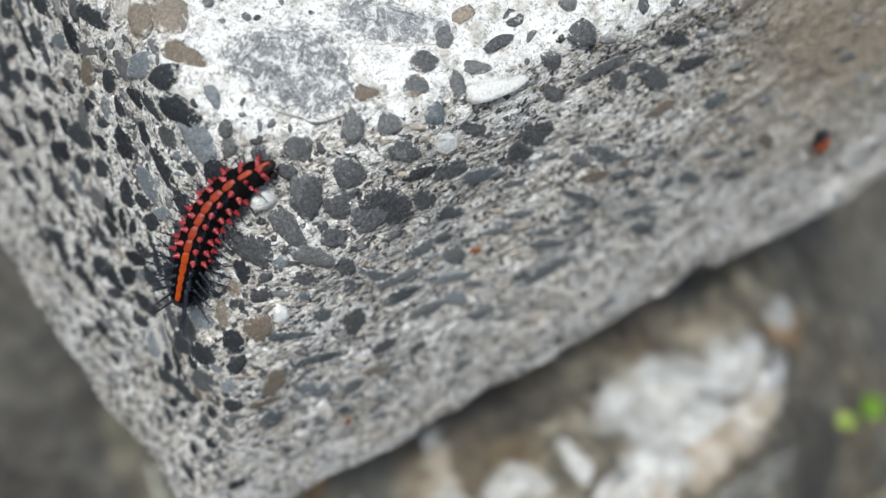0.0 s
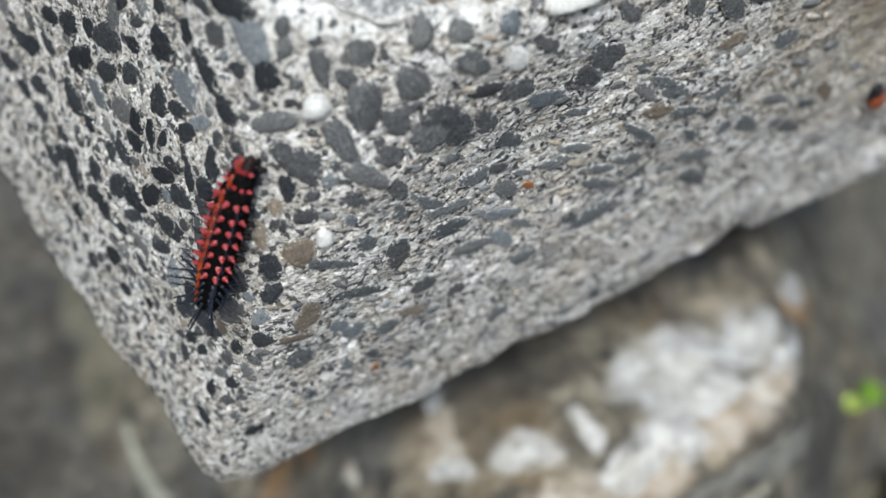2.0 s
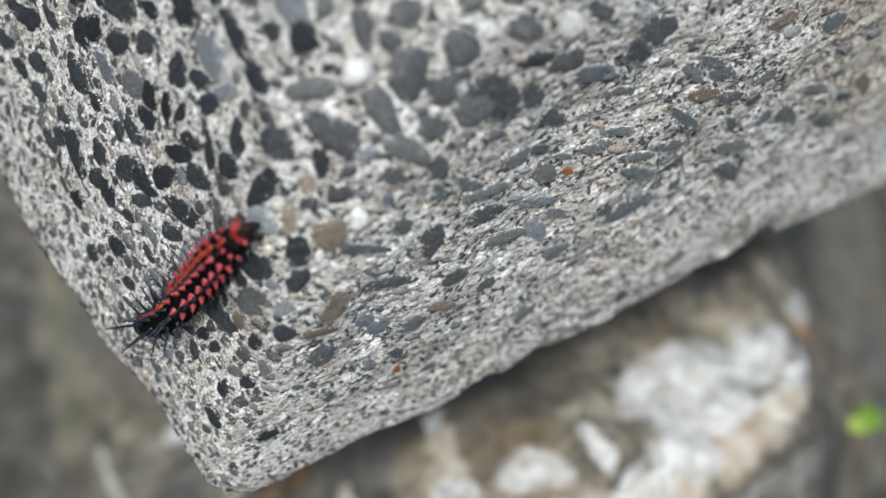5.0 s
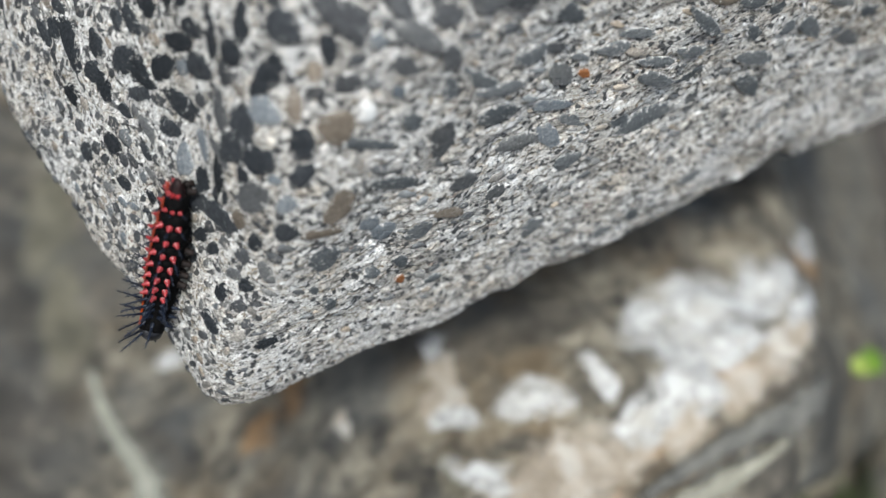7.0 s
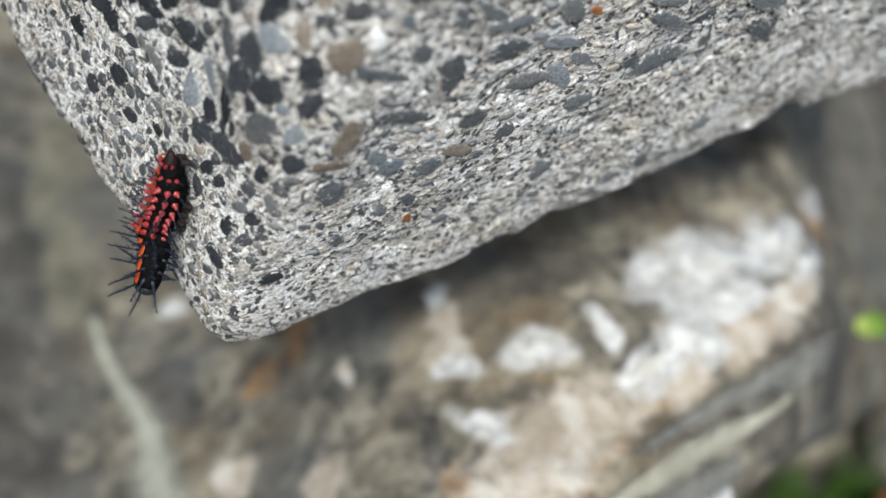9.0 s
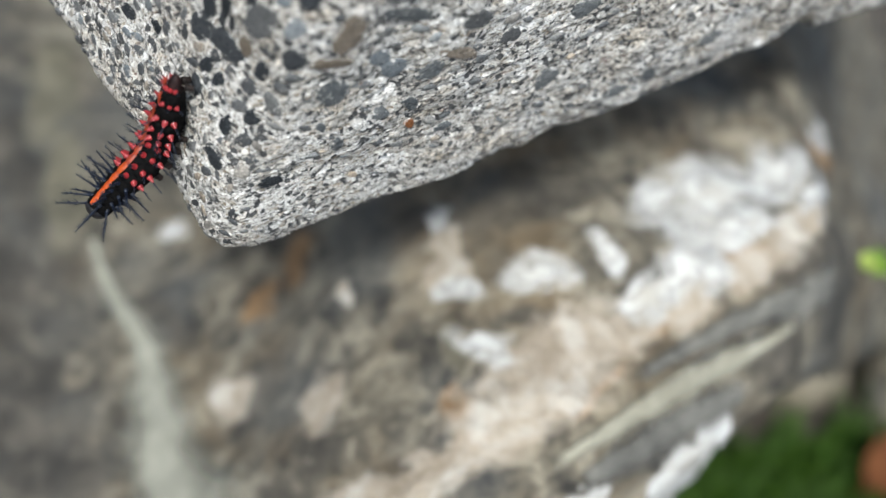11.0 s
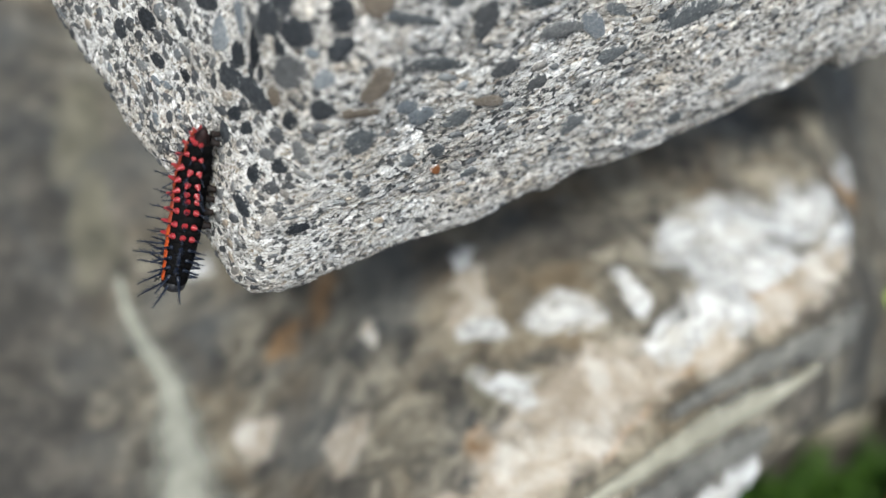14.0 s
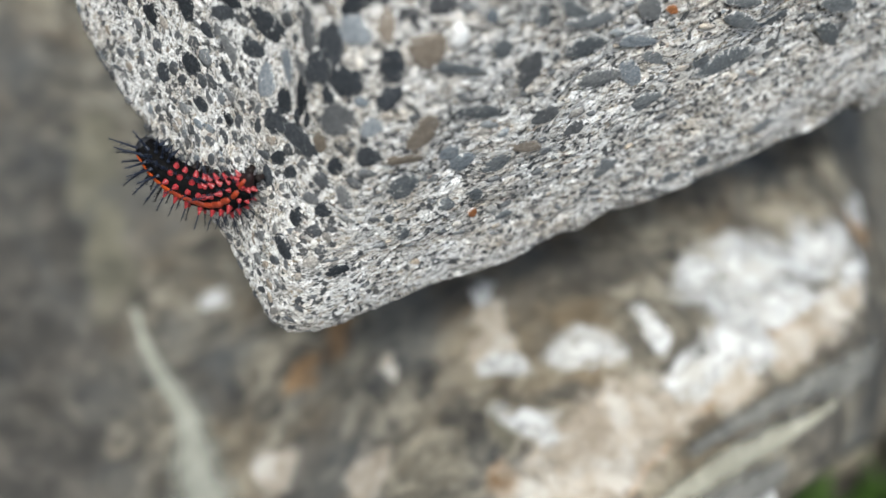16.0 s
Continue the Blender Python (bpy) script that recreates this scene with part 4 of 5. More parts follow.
stone("s", (-0.0371, 0.0359, 0.3763), 5.7, 2.9, -147)
stone("s", (-0.0320, 0.0297, 0.3810), 3.0, 1.5, -155)
stone("s", (-0.0428, 0.0431, 0.3549), 5.3, 2.0, 155)
stone("l", (-0.0381, 0.0387, 0.3610), 4.0, 2.2, 163)
stone("s", (-0.0409, 0.0381, 0.3416), 5.5, 3.0, 140)
stone("s", (-0.0362, 0.0336, 0.3462), 3.0, 2.2, 146)
stone("s", (-0.0334, 0.0317, 0.3537), 2.3, 1.7, 145)
stone("s", (-0.0335, 0.0304, 0.3402), 3.5, 2.3, 156)
stone("s", (-0.0435, 0.0446, 0.3630), 3.4, 2.5, 98)
stone("s", (-0.0496, 0.0491, 0.3685), 3.7, 1.9, -148)
stone("s", (-0.0568, 0.0573, 0.3667), 5.0, 2.2, -165)
stone("s", (-0.0590, 0.0600, 0.3464), 5.3, 1.9, -171)
stone("s", (-0.0500, 0.0500, 0.3437), 3.8, 1.7, -171)
stone("s", (-0.0389, 0.0361, 0.3317), 2.9, 2.3, 29)
stone("s", (-0.0301, 0.0267, 0.3308), 2.9, 2.2, 170)
stone("s", (-0.0343, 0.0313, 0.3233), 2.6, 2.0, -159)
stone("s", (-0.0266, 0.0236, 0.3253), 2.1, 1.5, -178)
stone("s", (-0.0214, 0.0191, 0.3276), 1.5, 1.1, 158)
stone("s", (-0.0445, 0.0445, 0.3810), 4.3, 1.4, -170)
stone("s", (-0.0403, 0.0390, 0.3858), 3.0, 1.1, -177)
stone("s", (-0.0352, 0.0336, 0.3862), 1.7, 1.5, 56)
stone("s", (-0.0317, 0.0297, 0.3858), 2.7, 0.8, -139)
stone("s", (-0.0283, 0.0268, 0.3927), 2.4, 1.9, 155)
stone("s", (-0.0220, 0.0188, 0.4009), 3.9, 1.7, 172)
stone("s", (-0.0230, 0.0205, 0.3929), 2.4, 2.0, 107)
stone("s", (-0.0139, 0.0126, 0.3940), 1.9, 1.6, -151)
stone("s", (-0.0193, 0.0150, 0.3708), 2.9, 1.0, 131)
stone("s", (-0.0180, 0.0140, 0.3668), 3.0, 1.5, 102)
stone("s", (-0.0570, 0.0577, 0.3557), 3.6, 2.1, 170)
stone("s", (-0.0544, 0.0547, 0.3446), 3.2, 1.7, -179)
stone("s", (-0.0496, 0.0507, 0.3602), 3.0, 1.8, 159)
stone("s", (-0.0461, 0.0448, 0.3372), 3.2, 2.1, 175)
stone("s", (-0.0386, 0.0380, 0.3539), 2.3, 1.5, 164)
stone("s", (-0.0290, 0.0256, 0.3400), 1.8, 1.3, -179)
stone("s", (-0.0240, 0.0213, 0.3358), 2.1, 1.2, 152)
stone("s", (-0.0444, 0.0431, 0.3451), 2.8, 1.6, -171)
stone("l", (-0.0214, 0.0185, 0.3828), 4.0, 2.9, 142)
stone("s", (0.0354, 0.0282, 0.4205), 3.1, 1.2, -139)
stone("s", (0.0457, 0.0290, 0.4185), 2.5, 1.6, 154)
stone("g", (0.0258, 0.0289, 0.4193), 2.2, 1.9, 99)
stone("g", (0.0506, 0.0321, 0.4231), 2.7, 2.2, -176)
stone("g", (0.0231, 0.0244, 0.4163), 3.0, 1.8, -166)
stone("g", (0.0321, 0.0243, 0.4174), 2.7, 1.4, -160)
stone("g", (0.0221, 0.0202, 0.4141), 2.3, 1.8, 176)
stone("g", (0.0042, 0.0121, 0.4028), 2.7, 2.3, -148)
stone("s", (0.0028, 0.0107, 0.3985), 2.1, 1.5, 179)
stone("s", (0.0070, 0.0093, 0.3944), 5.0, 2.8, 90)
stone("s", (0.0125, 0.0111, 0.3999), 3.1, 2.3, 101)
stone("g", (0.0127, 0.0141, 0.4077), 3.1, 2.1, 100)
stone("g", (0.0223, 0.0142, 0.4043), 3.3, 2.3, 163)
stone("s", (0.0131, 0.0099, 0.3949), 4.0, 1.6, -141)
stone("s", (0.0185, 0.0111, 0.3906), 4.9, 3.4, 166)
stone("s", (0.0131, 0.0079, 0.3871), 2.8, 1.9, 166)
stone("b", (0.0134, 0.0182, 0.4122), 2.7, 1.8, -157)
stone("b", (0.0222, 0.0203, 0.4142), 2.1, 1.9, 82)
stone("g", (0.0231, 0.0244, 0.4163), 2.6, 2.0, 169)
stone("l", (0.0262, 0.0172, 0.4112), 2.3, 1.9, 108)
stone("g", (0.0187, 0.0151, 0.4090), 2.3, 2.1, -173)
stone("l", (-0.0114, 0.0150, 0.4085), 2.2, 1.2, 130)
stone("l", (-0.0134, 0.0129, 0.3999), 5.2, 1.9, 126)
stone("g", (-0.0085, 0.0126, 0.4040), 1.9, 1.3, 92)
stone("g", (-0.0075, 0.0117, 0.4007), 2.2, 1.5, 90)
stone("b", (-0.0175, 0.0207, 0.4117), 4.4, 2.0, -170)
stone("b", (-0.0257, 0.0276, 0.4123), 3.1, 2.8, 119)
stone("b", (-0.0207, 0.0279, 0.4140), 4.4, 3.3, 128)
stone("x", (0.0011, 0.0198, 0.4137), 12.0, 8.3, 178)
stone("x", (0.0162, 0.0297, 0.4195), 11.9, 4.3, -170)
stone("g", (0.0501, 0.0320, 0.4230), 2.9, 2.5, -168)
stone("w", (0.0362, 0.0228, 0.4149), 6.4, 2.0, -163)
stone("g", (0.0468, 0.0354, 0.4264), 1.8, 1.3, -159)
stone("s", (0.0471, 0.0289, 0.4017), 4.2, 2.8, 157)
stone("s", (0.0454, 0.0275, 0.3970), 3.7, 2.4, 178)
stone("w", (0.0296, 0.0180, 0.4045), 3.5, 2.0, 142)
stone("s", (0.0019, 0.0035, 0.3741), 2.5, 1.8, -137)
stone("s", (0.0127, 0.0078, 0.3870), 2.5, 1.8, 168)
stone("g", (0.0099, 0.0058, 0.3835), 5.2, 2.2, 158)
stone("s", (0.0094, 0.0049, 0.3786), 3.1, 1.5, 157)
stone("s", (0.0162, 0.0081, 0.3802), 3.0, 1.7, 129)
stone("s", (0.0182, 0.0095, 0.3736), 3.0, 1.6, 128)
stone("s", (0.0139, 0.0065, 0.3679), 2.6, 1.8, 147)
stone("w", (0.0061, 0.0034, 0.3700), 2.3, 1.7, 114)
stone("b", (0.0025, 0.0022, 0.3666), 3.7, 2.7, 104)
stone("l", (0.0097, 0.0049, 0.3740), 1.5, 1.1, 130)
stone("g", (0.0207, 0.0105, 0.3628), 4.6, 2.5, 101)
stone("l", (-0.0013, 0.0000, 0.3509), 2.1, 1.7, 70)
stone("s", (0.0082, 0.0037, 0.3377), 3.7, 2.9, 154)
stone("b", (0.0073, 0.0025, 0.3505), 4.6, 2.8, -92)
stone("l", (0.0142, 0.0079, 0.3438), 2.7, 1.8, 152)
stone("l", (-0.0122, 0.0126, 0.4003), 5.4, 2.0, 128)
stone("s", (-0.0141, 0.0116, 0.3366), 4.3, 2.2, -110)
stone("s", (-0.0414, 0.0419, 0.3664), 5.0, 2.5, -132)
stone("s", (-0.0199, 0.0162, 0.3756), 3.0, 1.9, -129)
stone("s", (-0.0307, 0.0277, 0.3490), 4.5, 2.6, -136)
stone("s", (-0.0243, 0.0216, 0.3543), 4.0, 2.3, -124)
stone("s", (-0.0270, 0.0239, 0.3458), 3.6, 1.5, -136)
stone("s", (-0.0360, 0.0329, 0.3407), 2.7, 2.0, -124)
stone("s", (-0.0439, 0.0421, 0.3408), 4.3, 2.2, -138)
stone("s", (-0.0295, 0.0276, 0.3658), 3.4, 2.7, -153)
stone("s", (-0.0455, 0.0454, 0.3706), 3.4, 2.6, -124)
stone("s", (-0.0536, 0.0544, 0.3564), 3.1, 2.8, -127)
stone("s", (-0.0317, 0.0298, 0.3746), 3.9, 2.1, -136)
stone("s", (0.0453, 0.0275, 0.3977), 3.9, 2.3, 170)
stone("s", (0.0487, 0.0298, 0.4020), 3.2, 2.4, 173)
stone("s", (0.0322, 0.0199, 0.3970), 4.1, 2.6, -167)
stone("g", (0.0224, 0.0142, 0.4040), 2.6, 1.8, 165)
stone("s", (0.0846, 0.0503, 0.3779), 2.5, 1.8, 177)
stone("s", (0.0627, 0.0385, 0.3578), 7.6, 2.9, -166)
stone("o", (0.0432, 0.0264, 0.3717), 1.6, 0.9, 156)
stone("s", (0.0409, 0.0254, 0.3752), 2.3, 0.8, 168)
stone("s", (0.0875, 0.0519, 0.4001), 4.1, 2.6, 180)
stone("s", (0.0062, 0.0096, 0.3954), 4.2, 2.9, 104)
stone("g", (0.0142, 0.0113, 0.3999), 3.0, 2.4, 112)
stone("g", (0.0038, 0.0121, 0.4029), 2.6, 2.2, -168)
stone("g", (0.0125, 0.0142, 0.4079), 3.0, 2.1, 104)
stone("s", (0.0213, 0.0129, 0.3915), 7.2, 4.6, 154)
stone("s", (0.0286, 0.0178, 0.3908), 5.0, 2.2, 129)
stone("w", (-0.0006, 0.0091, 0.3927), 2.6, 2.4, -120)
stone("s", (0.0123, 0.0094, 0.3932), 3.2, 2.4, 111)
stone("s", (-0.0145, 0.0119, 0.3372), 3.3, 2.2, -101)
stone("s", (-0.0115, 0.0087, 0.3416), 2.7, 0.8, 93)
stone("s", (-0.0102, 0.0069, 0.3433), 2.7, 0.8, 88)
stone("s", (-0.0037, 0.0023, 0.3389), 2.7, 1.5, -118)
stone("s", (0.0001, 0.0001, 0.3450), 2.5, 2.2, 90)
stone("l", (-0.0009, 0.0000, 0.3514), 1.5, 1.2, 83)
stone("s", (-0.0064, 0.0039, 0.3240), 2.2, 1.5, 95)
stone("s", (-0.0030, 0.0017, 0.3291), 2.0, 1.4, -102)
stone("s", (-0.0125, 0.0103, 0.3252), 2.1, 1.5, 132)
stone("s", (-0.0096, 0.0076, 0.3300), 2.0, 1.2, -118)
stone("s", (-0.0119, 0.0098, 0.3305), 2.3, 1.3, -125)
stone("s", (-0.0067, 0.0024, 0.3173), 2.9, 1.7, 160)
stone("s", (0.0084, 0.0039, 0.3373), 3.6, 2.9, 118)
stone("l", (0.0173, 0.0099, 0.3409), 2.9, 2.1, -172)
stone("s", (0.0494, 0.0289, 0.3332), 3.2, 2.8, 169)
stone("s", (0.0241, 0.0127, 0.3402), 3.3, 2.1, -145)
stone("s", (0.0233, 0.0129, 0.3319), 2.6, 1.4, 136)
stone("s", (0.0038, 0.0020, 0.3154), 2.5, 1.5, -172)
stone("s", (0.0128, 0.0059, 0.3245), 2.2, 1.5, -88)
stone("s", (0.0186, 0.0099, 0.3306), 2.1, 1.4, 169)
stone("s", (0.0494, 0.0297, 0.3501), 3.6, 2.4, -143)
stone("s", (0.0739, 0.0434, 0.3306), 3.0, 2.2, 152)
stone("s", (0.0682, 0.0399, 0.3269), 2.9, 2.0, -155)
stone("s", (0.0088, 0.0041, 0.3289), 1.3, 0.9, 133)
stone("g", (0.0285, 0.0152, 0.3513), 3.6, 2.3, 169)
stone("s", (0.0325, 0.0192, 0.3233), 2.2, 1.1, -163)
stone("o", (0.0252, 0.0145, 0.3259), 1.6, 1.0, 133)
stone("g", (0.0367, 0.0211, 0.3460), 2.3, 1.9, 176)
stone("s", (-0.0088, 0.0039, 0.3514), 2.0, 1.4, 134)
stone("s", (0.0842, 0.0496, 0.3390), 3.3, 2.1, -165)


def scatter():
    """Fills the rest of the faces with pebbles by chance: the larger ones as pieces, the fine ones joined."""
    rng = np.random.default_rng(11)
    spots = []
    for _ in range(9500):
        pick = rng.random()
        a, b, c = rng.random() ** 1.3, rng.random() ** 1.25, rng.random()
        size = 0.6 + 2.4 * rng.random() ** 2.4
        if pick < 0.38:
            p = ALONG_R * a * 0.23
        elif pick < 0.82:
            p = ALONG_L * b * 0.14
            size = 1.0 + 2.3 * rng.random() ** 1.7
        else:
            p = ALONG_R * a * 0.2 + ALONG_L * b * 0.14
            c = 1.0
            if rng.random() < 0.45:
                continue
        low, high = 0.2944 + 0.105 * p[0] + 0.367 * p[1], 0.4045 + 0.13 * p[0] + 0.45 * p[1]
        if c < 0.35:
            size = min(size, 0.8 + 2.2 * c + 0.5 * rng.random())
        spots.append((*p[:2], low + (high - low) * c, size))
    spots = np.array(spots)
    at = onto_block(spots[:, :3])
    normal = block_normal(at)
    order = np.argsort(-spots[:, 3])
    taken = np.array(placed)
    keep = []
    for i in order:
        s = spots[i, 3] * 0.001
        gap = np.linalg.norm(taken[:, :3] - at[i], axis=1)
        short_side = normal[i] @ LEFT > 0.8
        if (gap < taken[:, 3] * 0.45 + taken[:, 4] * 0.45 + s * (0.78 if short_side else 0.95)).any():
            continue
        # near the lower corner the stones lie deep in the mortar
        bare = np.linalg.norm(at[i] - (0.006, 0.004, 0.303)) / 0.034
        if bare < 1 and rng.random() > 0.15 + 0.7 * bare**2:
            continue
        taken = np.vstack([taken, (*at[i], s, s)])
        keep.append(i)
    nearest = sorted(keep, key=lambda i: -spots[i, 3] + 12 * max(0, np.linalg.norm(at[i] - (0.03, 0.02, 0.35)) - 0.06))[:145]
    chosen = set(nearest)
    for i in nearest:
        key = rng.choice(list("sssssssssgglb"))
        r = spots[i, 3]
        long_side = normal[i] @ RIGHT > 0.93
        if long_side:
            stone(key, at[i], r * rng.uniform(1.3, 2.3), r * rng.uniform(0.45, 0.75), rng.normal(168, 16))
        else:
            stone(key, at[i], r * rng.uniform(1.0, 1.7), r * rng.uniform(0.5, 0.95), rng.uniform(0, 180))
    fine = [i for i in keep if i not in chosen]
    n = 8
    sets = {False: ([], []), True: ([], [])}
    for i in fine:
        worn = bool(normal[i] @ RIGHT > 0.9)
        if worn and rng.random() < 0.5:
            continue
        verts, faces = sets[worn]
        r = spots[i, 3] * 0.001
        out = normal[i]
        e1 = unit(np.cross(out, (0, 0, 1.0)) + rng.normal(size=3) * 0.15) if worn else unit(np.cross(out, rng.normal(size=3)))
        e2 = np.cross(out, e1)
        k = len(verts)
        wide = rng.uniform(0.3, 0.6) if worn else rng.uniform(0.35, 0.9)
        for ring, h in ((1.0, -0.0005), (0.96, 0.00004), (0.7, 0.00013)):
            for j in range(n):
                w = rng.uniform(0.72, 1.2) * r * ring
                verts.append(at[i] + e1 * w * math.cos(j * 0.785) + e2 * w * wide * math.sin(j * 0.785) + out * h)
        for q in (0, 1):
            faces += [(k + q * n + j, k + q * n + (j + 1) % n, k + (q + 1) * n + (j + 1) % n, k + (q + 1) * n + j) for j in range(n)]
        faces.append(tuple(k + 2 * n + j for j in range(n)))
    for worn, (verts, faces) in sets.items():
        tagged(part("fine_aggregate", mesh_of("fine_aggregate", verts, faces, PEBBLE_WORN if worn else PEBBLE_FINE), block), kind="stuff")


scatter()
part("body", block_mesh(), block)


# ---- movement ----
body_rows = [[] for _ in chain]


def crawl(t, p0, p1, p2, p3, p4, p5, d0, d1, d2):
    """The body at a time: six places from tail to head, and which way the back faces at tail, middle and head."""
    pts = [2 * Vector(p0) - Vector(p1)] + [Vector(p) for p in (p0, p1, p2, p3, p4, p5)] + [2 * Vector(p5) - Vector(p4)]
    dense = []
    for k in range(1, 6):
        a, b, c, d = pts[k - 1 : k + 3]
        for j in range(16):
            s = j / 16
            dense.append(0.5 * (2 * b + (c - a) * s + (2 * a - 5 * b + 4 * c - d) * s * s + (3 * b - a - 3 * c + d) * s**3))
    dense.append(pts[6])
    run = [0.0]
    for a, b in zip(dense, dense[1:]):
        run.append(run[-1] + (b - a).length)

    def along(q):
        want = min(max(q, 0.0), 1.0) * run[-1]
        k = max(1, next(n for n, r in enumerate(run) if r >= want - 1e-9))
        return dense[k - 1].lerp(dense[k], (want - run[k - 1]) / max(1e-9, run[k] - run[k - 1]))

    for i, rows in enumerate(body_rows):
        q = (i + 0.35) / (len(chain) - 0.65)
        # a short body is drawn together at its front
        q += 0.09 * min(1.0, max(0.0, (0.0385 - run[-1]) / 0.006)) * math.sin(math.pi * q)
        ahead = (along(q + 0.045) - along(q - 0.045)).normalized()
        back = Vector(d0).lerp(Vector(d1), q * 2) if q < 0.5 else Vector(d1).lerp(Vector(d2), q * 2 - 1)
        side = back.cross(ahead).normalized()
        back = ahead.cross(side)
        m = Matrix.Identity(4)
        for k, col in enumerate((ahead, side, back, along(q) - back * 0.0002)):
            m[0][k], m[1][k], m[2][k] = col
        rows.append((t, m))


def motions():
    crawl(0, (-0.0003, 0.0080, 0.4016), (-0.0048, 0.0071, 0.3972), (-0.0085, 0.0065, 0.3912), (-0.0105, 0.0051, 0.3855), (-0.0114, 0.0041, 0.3787), (-0.0121, 0.0035, 0.3701), (-0.29, -0.56, 0.78), (-0.26, -0.61, 0.75), (-0.20, -0.58, 0.79))
    crawl(0.5, (-0.0063, 0.0073, 0.3972), (-0.0087, 0.0062, 0.3911), (-0.0101, 0.0046, 0.3856), (-0.0108, 0.0035, 0.3803), (-0.0122, 0.0037, 0.3732), (-0.0154, 0.0054, 0.3649), (-0.37, -0.57, 0.73), (-0.52, -0.53, 0.67), (-0.49, -0.24, 0.84))
    crawl(1, (-0.0088, 0.0070, 0.3941), (-0.0091, 0.0054, 0.3885), (-0.0096, 0.0034, 0.3825), (-0.0101, 0.0026, 0.3762), (-0.0108, 0.0021, 0.3694), (-0.0112, 0.0012, 0.3621), (-0.70, -0.50, 0.50), (-0.74, -0.46, 0.50), (-0.78, -0.42, 0.46))
    crawl(1.5, (-0.0083, 0.0057, 0.3898), (-0.0085, 0.0037, 0.3847), (-0.0090, 0.0024, 0.3787), (-0.0092, 0.0015, 0.3721), (-0.0095, 0.0006, 0.3659), (-0.0101, 0.0002, 0.3581), (-0.74, -0.48, 0.46), (-0.78, -0.45, 0.44), (-0.80, -0.40, 0.44))
    crawl(2, (-0.0092, 0.0035, 0.3835), (-0.0100, 0.0027, 0.3778), (-0.0105, 0.0022, 0.3709), (-0.0108, 0.0013, 0.3648), (-0.0110, 0.0008, 0.3582), (-0.0110, 0.0006, 0.3516), (-0.74, -0.45, 0.50), (-0.78, -0.45, 0.44), (-0.82, -0.42, 0.38))
    crawl(2.5, (-0.0102, 0.0028, 0.3779), (-0.0103, 0.0023, 0.3727), (-0.0105, 0.0014, 0.3664), (-0.0110, 0.0009, 0.3600), (-0.0119, 0.0014, 0.3535), (-0.0131, 0.0038, 0.3445), (-0.72, -0.49, 0.48), (-0.79, -0.35, 0.51), (-0.79, -0.17, 0.59))
    crawl(3, (-0.0095, 0.0019, 0.3733), (-0.0100, 0.0012, 0.3679), (-0.0108, 0.0008, 0.3614), (-0.0119, 0.0013, 0.3542), (-0.0129, 0.0028, 0.3472), (-0.0148, 0.0073, 0.3362), (-0.62, -0.52, 0.59), (-0.66, -0.36, 0.66), (-0.62, -0.18, 0.77))
    crawl(3.5, (-0.0090, 0.0010, 0.3697), (-0.0099, 0.0006, 0.3647), (-0.0114, 0.0011, 0.3586), (-0.0129, 0.0023, 0.3521), (-0.0144, 0.0057, 0.3432), (-0.0169, 0.0091, 0.3333), (-0.54, -0.54, 0.65), (-0.48, -0.45, 0.76), (-0.43, -0.39, 0.82))
    crawl(4, (-0.0100, 0.0009, 0.3659), (-0.0118, 0.0014, 0.3605), (-0.0134, 0.0027, 0.3536), (-0.0150, 0.0059, 0.3444), (-0.0169, 0.0092, 0.3359), (-0.0199, 0.0121, 0.3262), (-0.45, -0.51, 0.74), (-0.35, -0.55, 0.76), (-0.23, -0.54, 0.81))
    crawl(4.2, (-0.0096, 0.0007, 0.3664), (-0.0112, 0.0011, 0.3608), (-0.0132, 0.0026, 0.3536), (-0.0153, 0.0063, 0.3444), (-0.0185, 0.0106, 0.3366), (-0.0227, 0.0153, 0.3302), (-0.46, -0.52, 0.72), (-0.32, -0.52, 0.79), (-0.07, -0.49, 0.87))
    crawl(6.3, (-0.0163, 0.0062, 0.3499), (-0.0169, 0.0087, 0.3419), (-0.0173, 0.0095, 0.3339), (-0.0173, 0.0089, 0.3273), (-0.0169, 0.0084, 0.3203), (-0.0167, 0.0082, 0.3126), (-0.88, -0.20, 0.40), (-0.94, -0.15, 0.25), (-0.97, -0.05, 0.10))
    crawl(6.5, (-0.0174, 0.0088, 0.3454), (-0.0170, 0.0092, 0.3388), (-0.0173, 0.0093, 0.3316), (-0.0173, 0.0087, 0.3249), (-0.0160, 0.0075, 0.3190), (-0.0141, 0.0054, 0.3141), (-0.85, -0.40, 0.30), (-0.92, -0.20, 0.25), (-0.92, -0.15, -0.20))
    crawl(7, (-0.0180, 0.0101, 0.3406), (-0.0174, 0.0096, 0.3352), (-0.0170, 0.0087, 0.3294), (-0.0167, 0.0081, 0.3229), (-0.0162, 0.0077, 0.3144), (-0.0163, 0.0043, 0.3095), (-0.93, -0.30, 0.15), (-0.96, -0.15, 0.20), (-0.98, 0.00, 0.15))
    crawl(7.5, (-0.0191, 0.0112, 0.3357), (-0.0178, 0.0097, 0.3308), (-0.0167, 0.0080, 0.3258), (-0.0160, 0.0074, 0.3201), (-0.0165, 0.0052, 0.3163), (-0.0182, 0.0036, 0.3129), (-0.95, -0.16, -0.25), (-0.98, -0.20, -0.00), (-0.82, 0.08, 0.57))
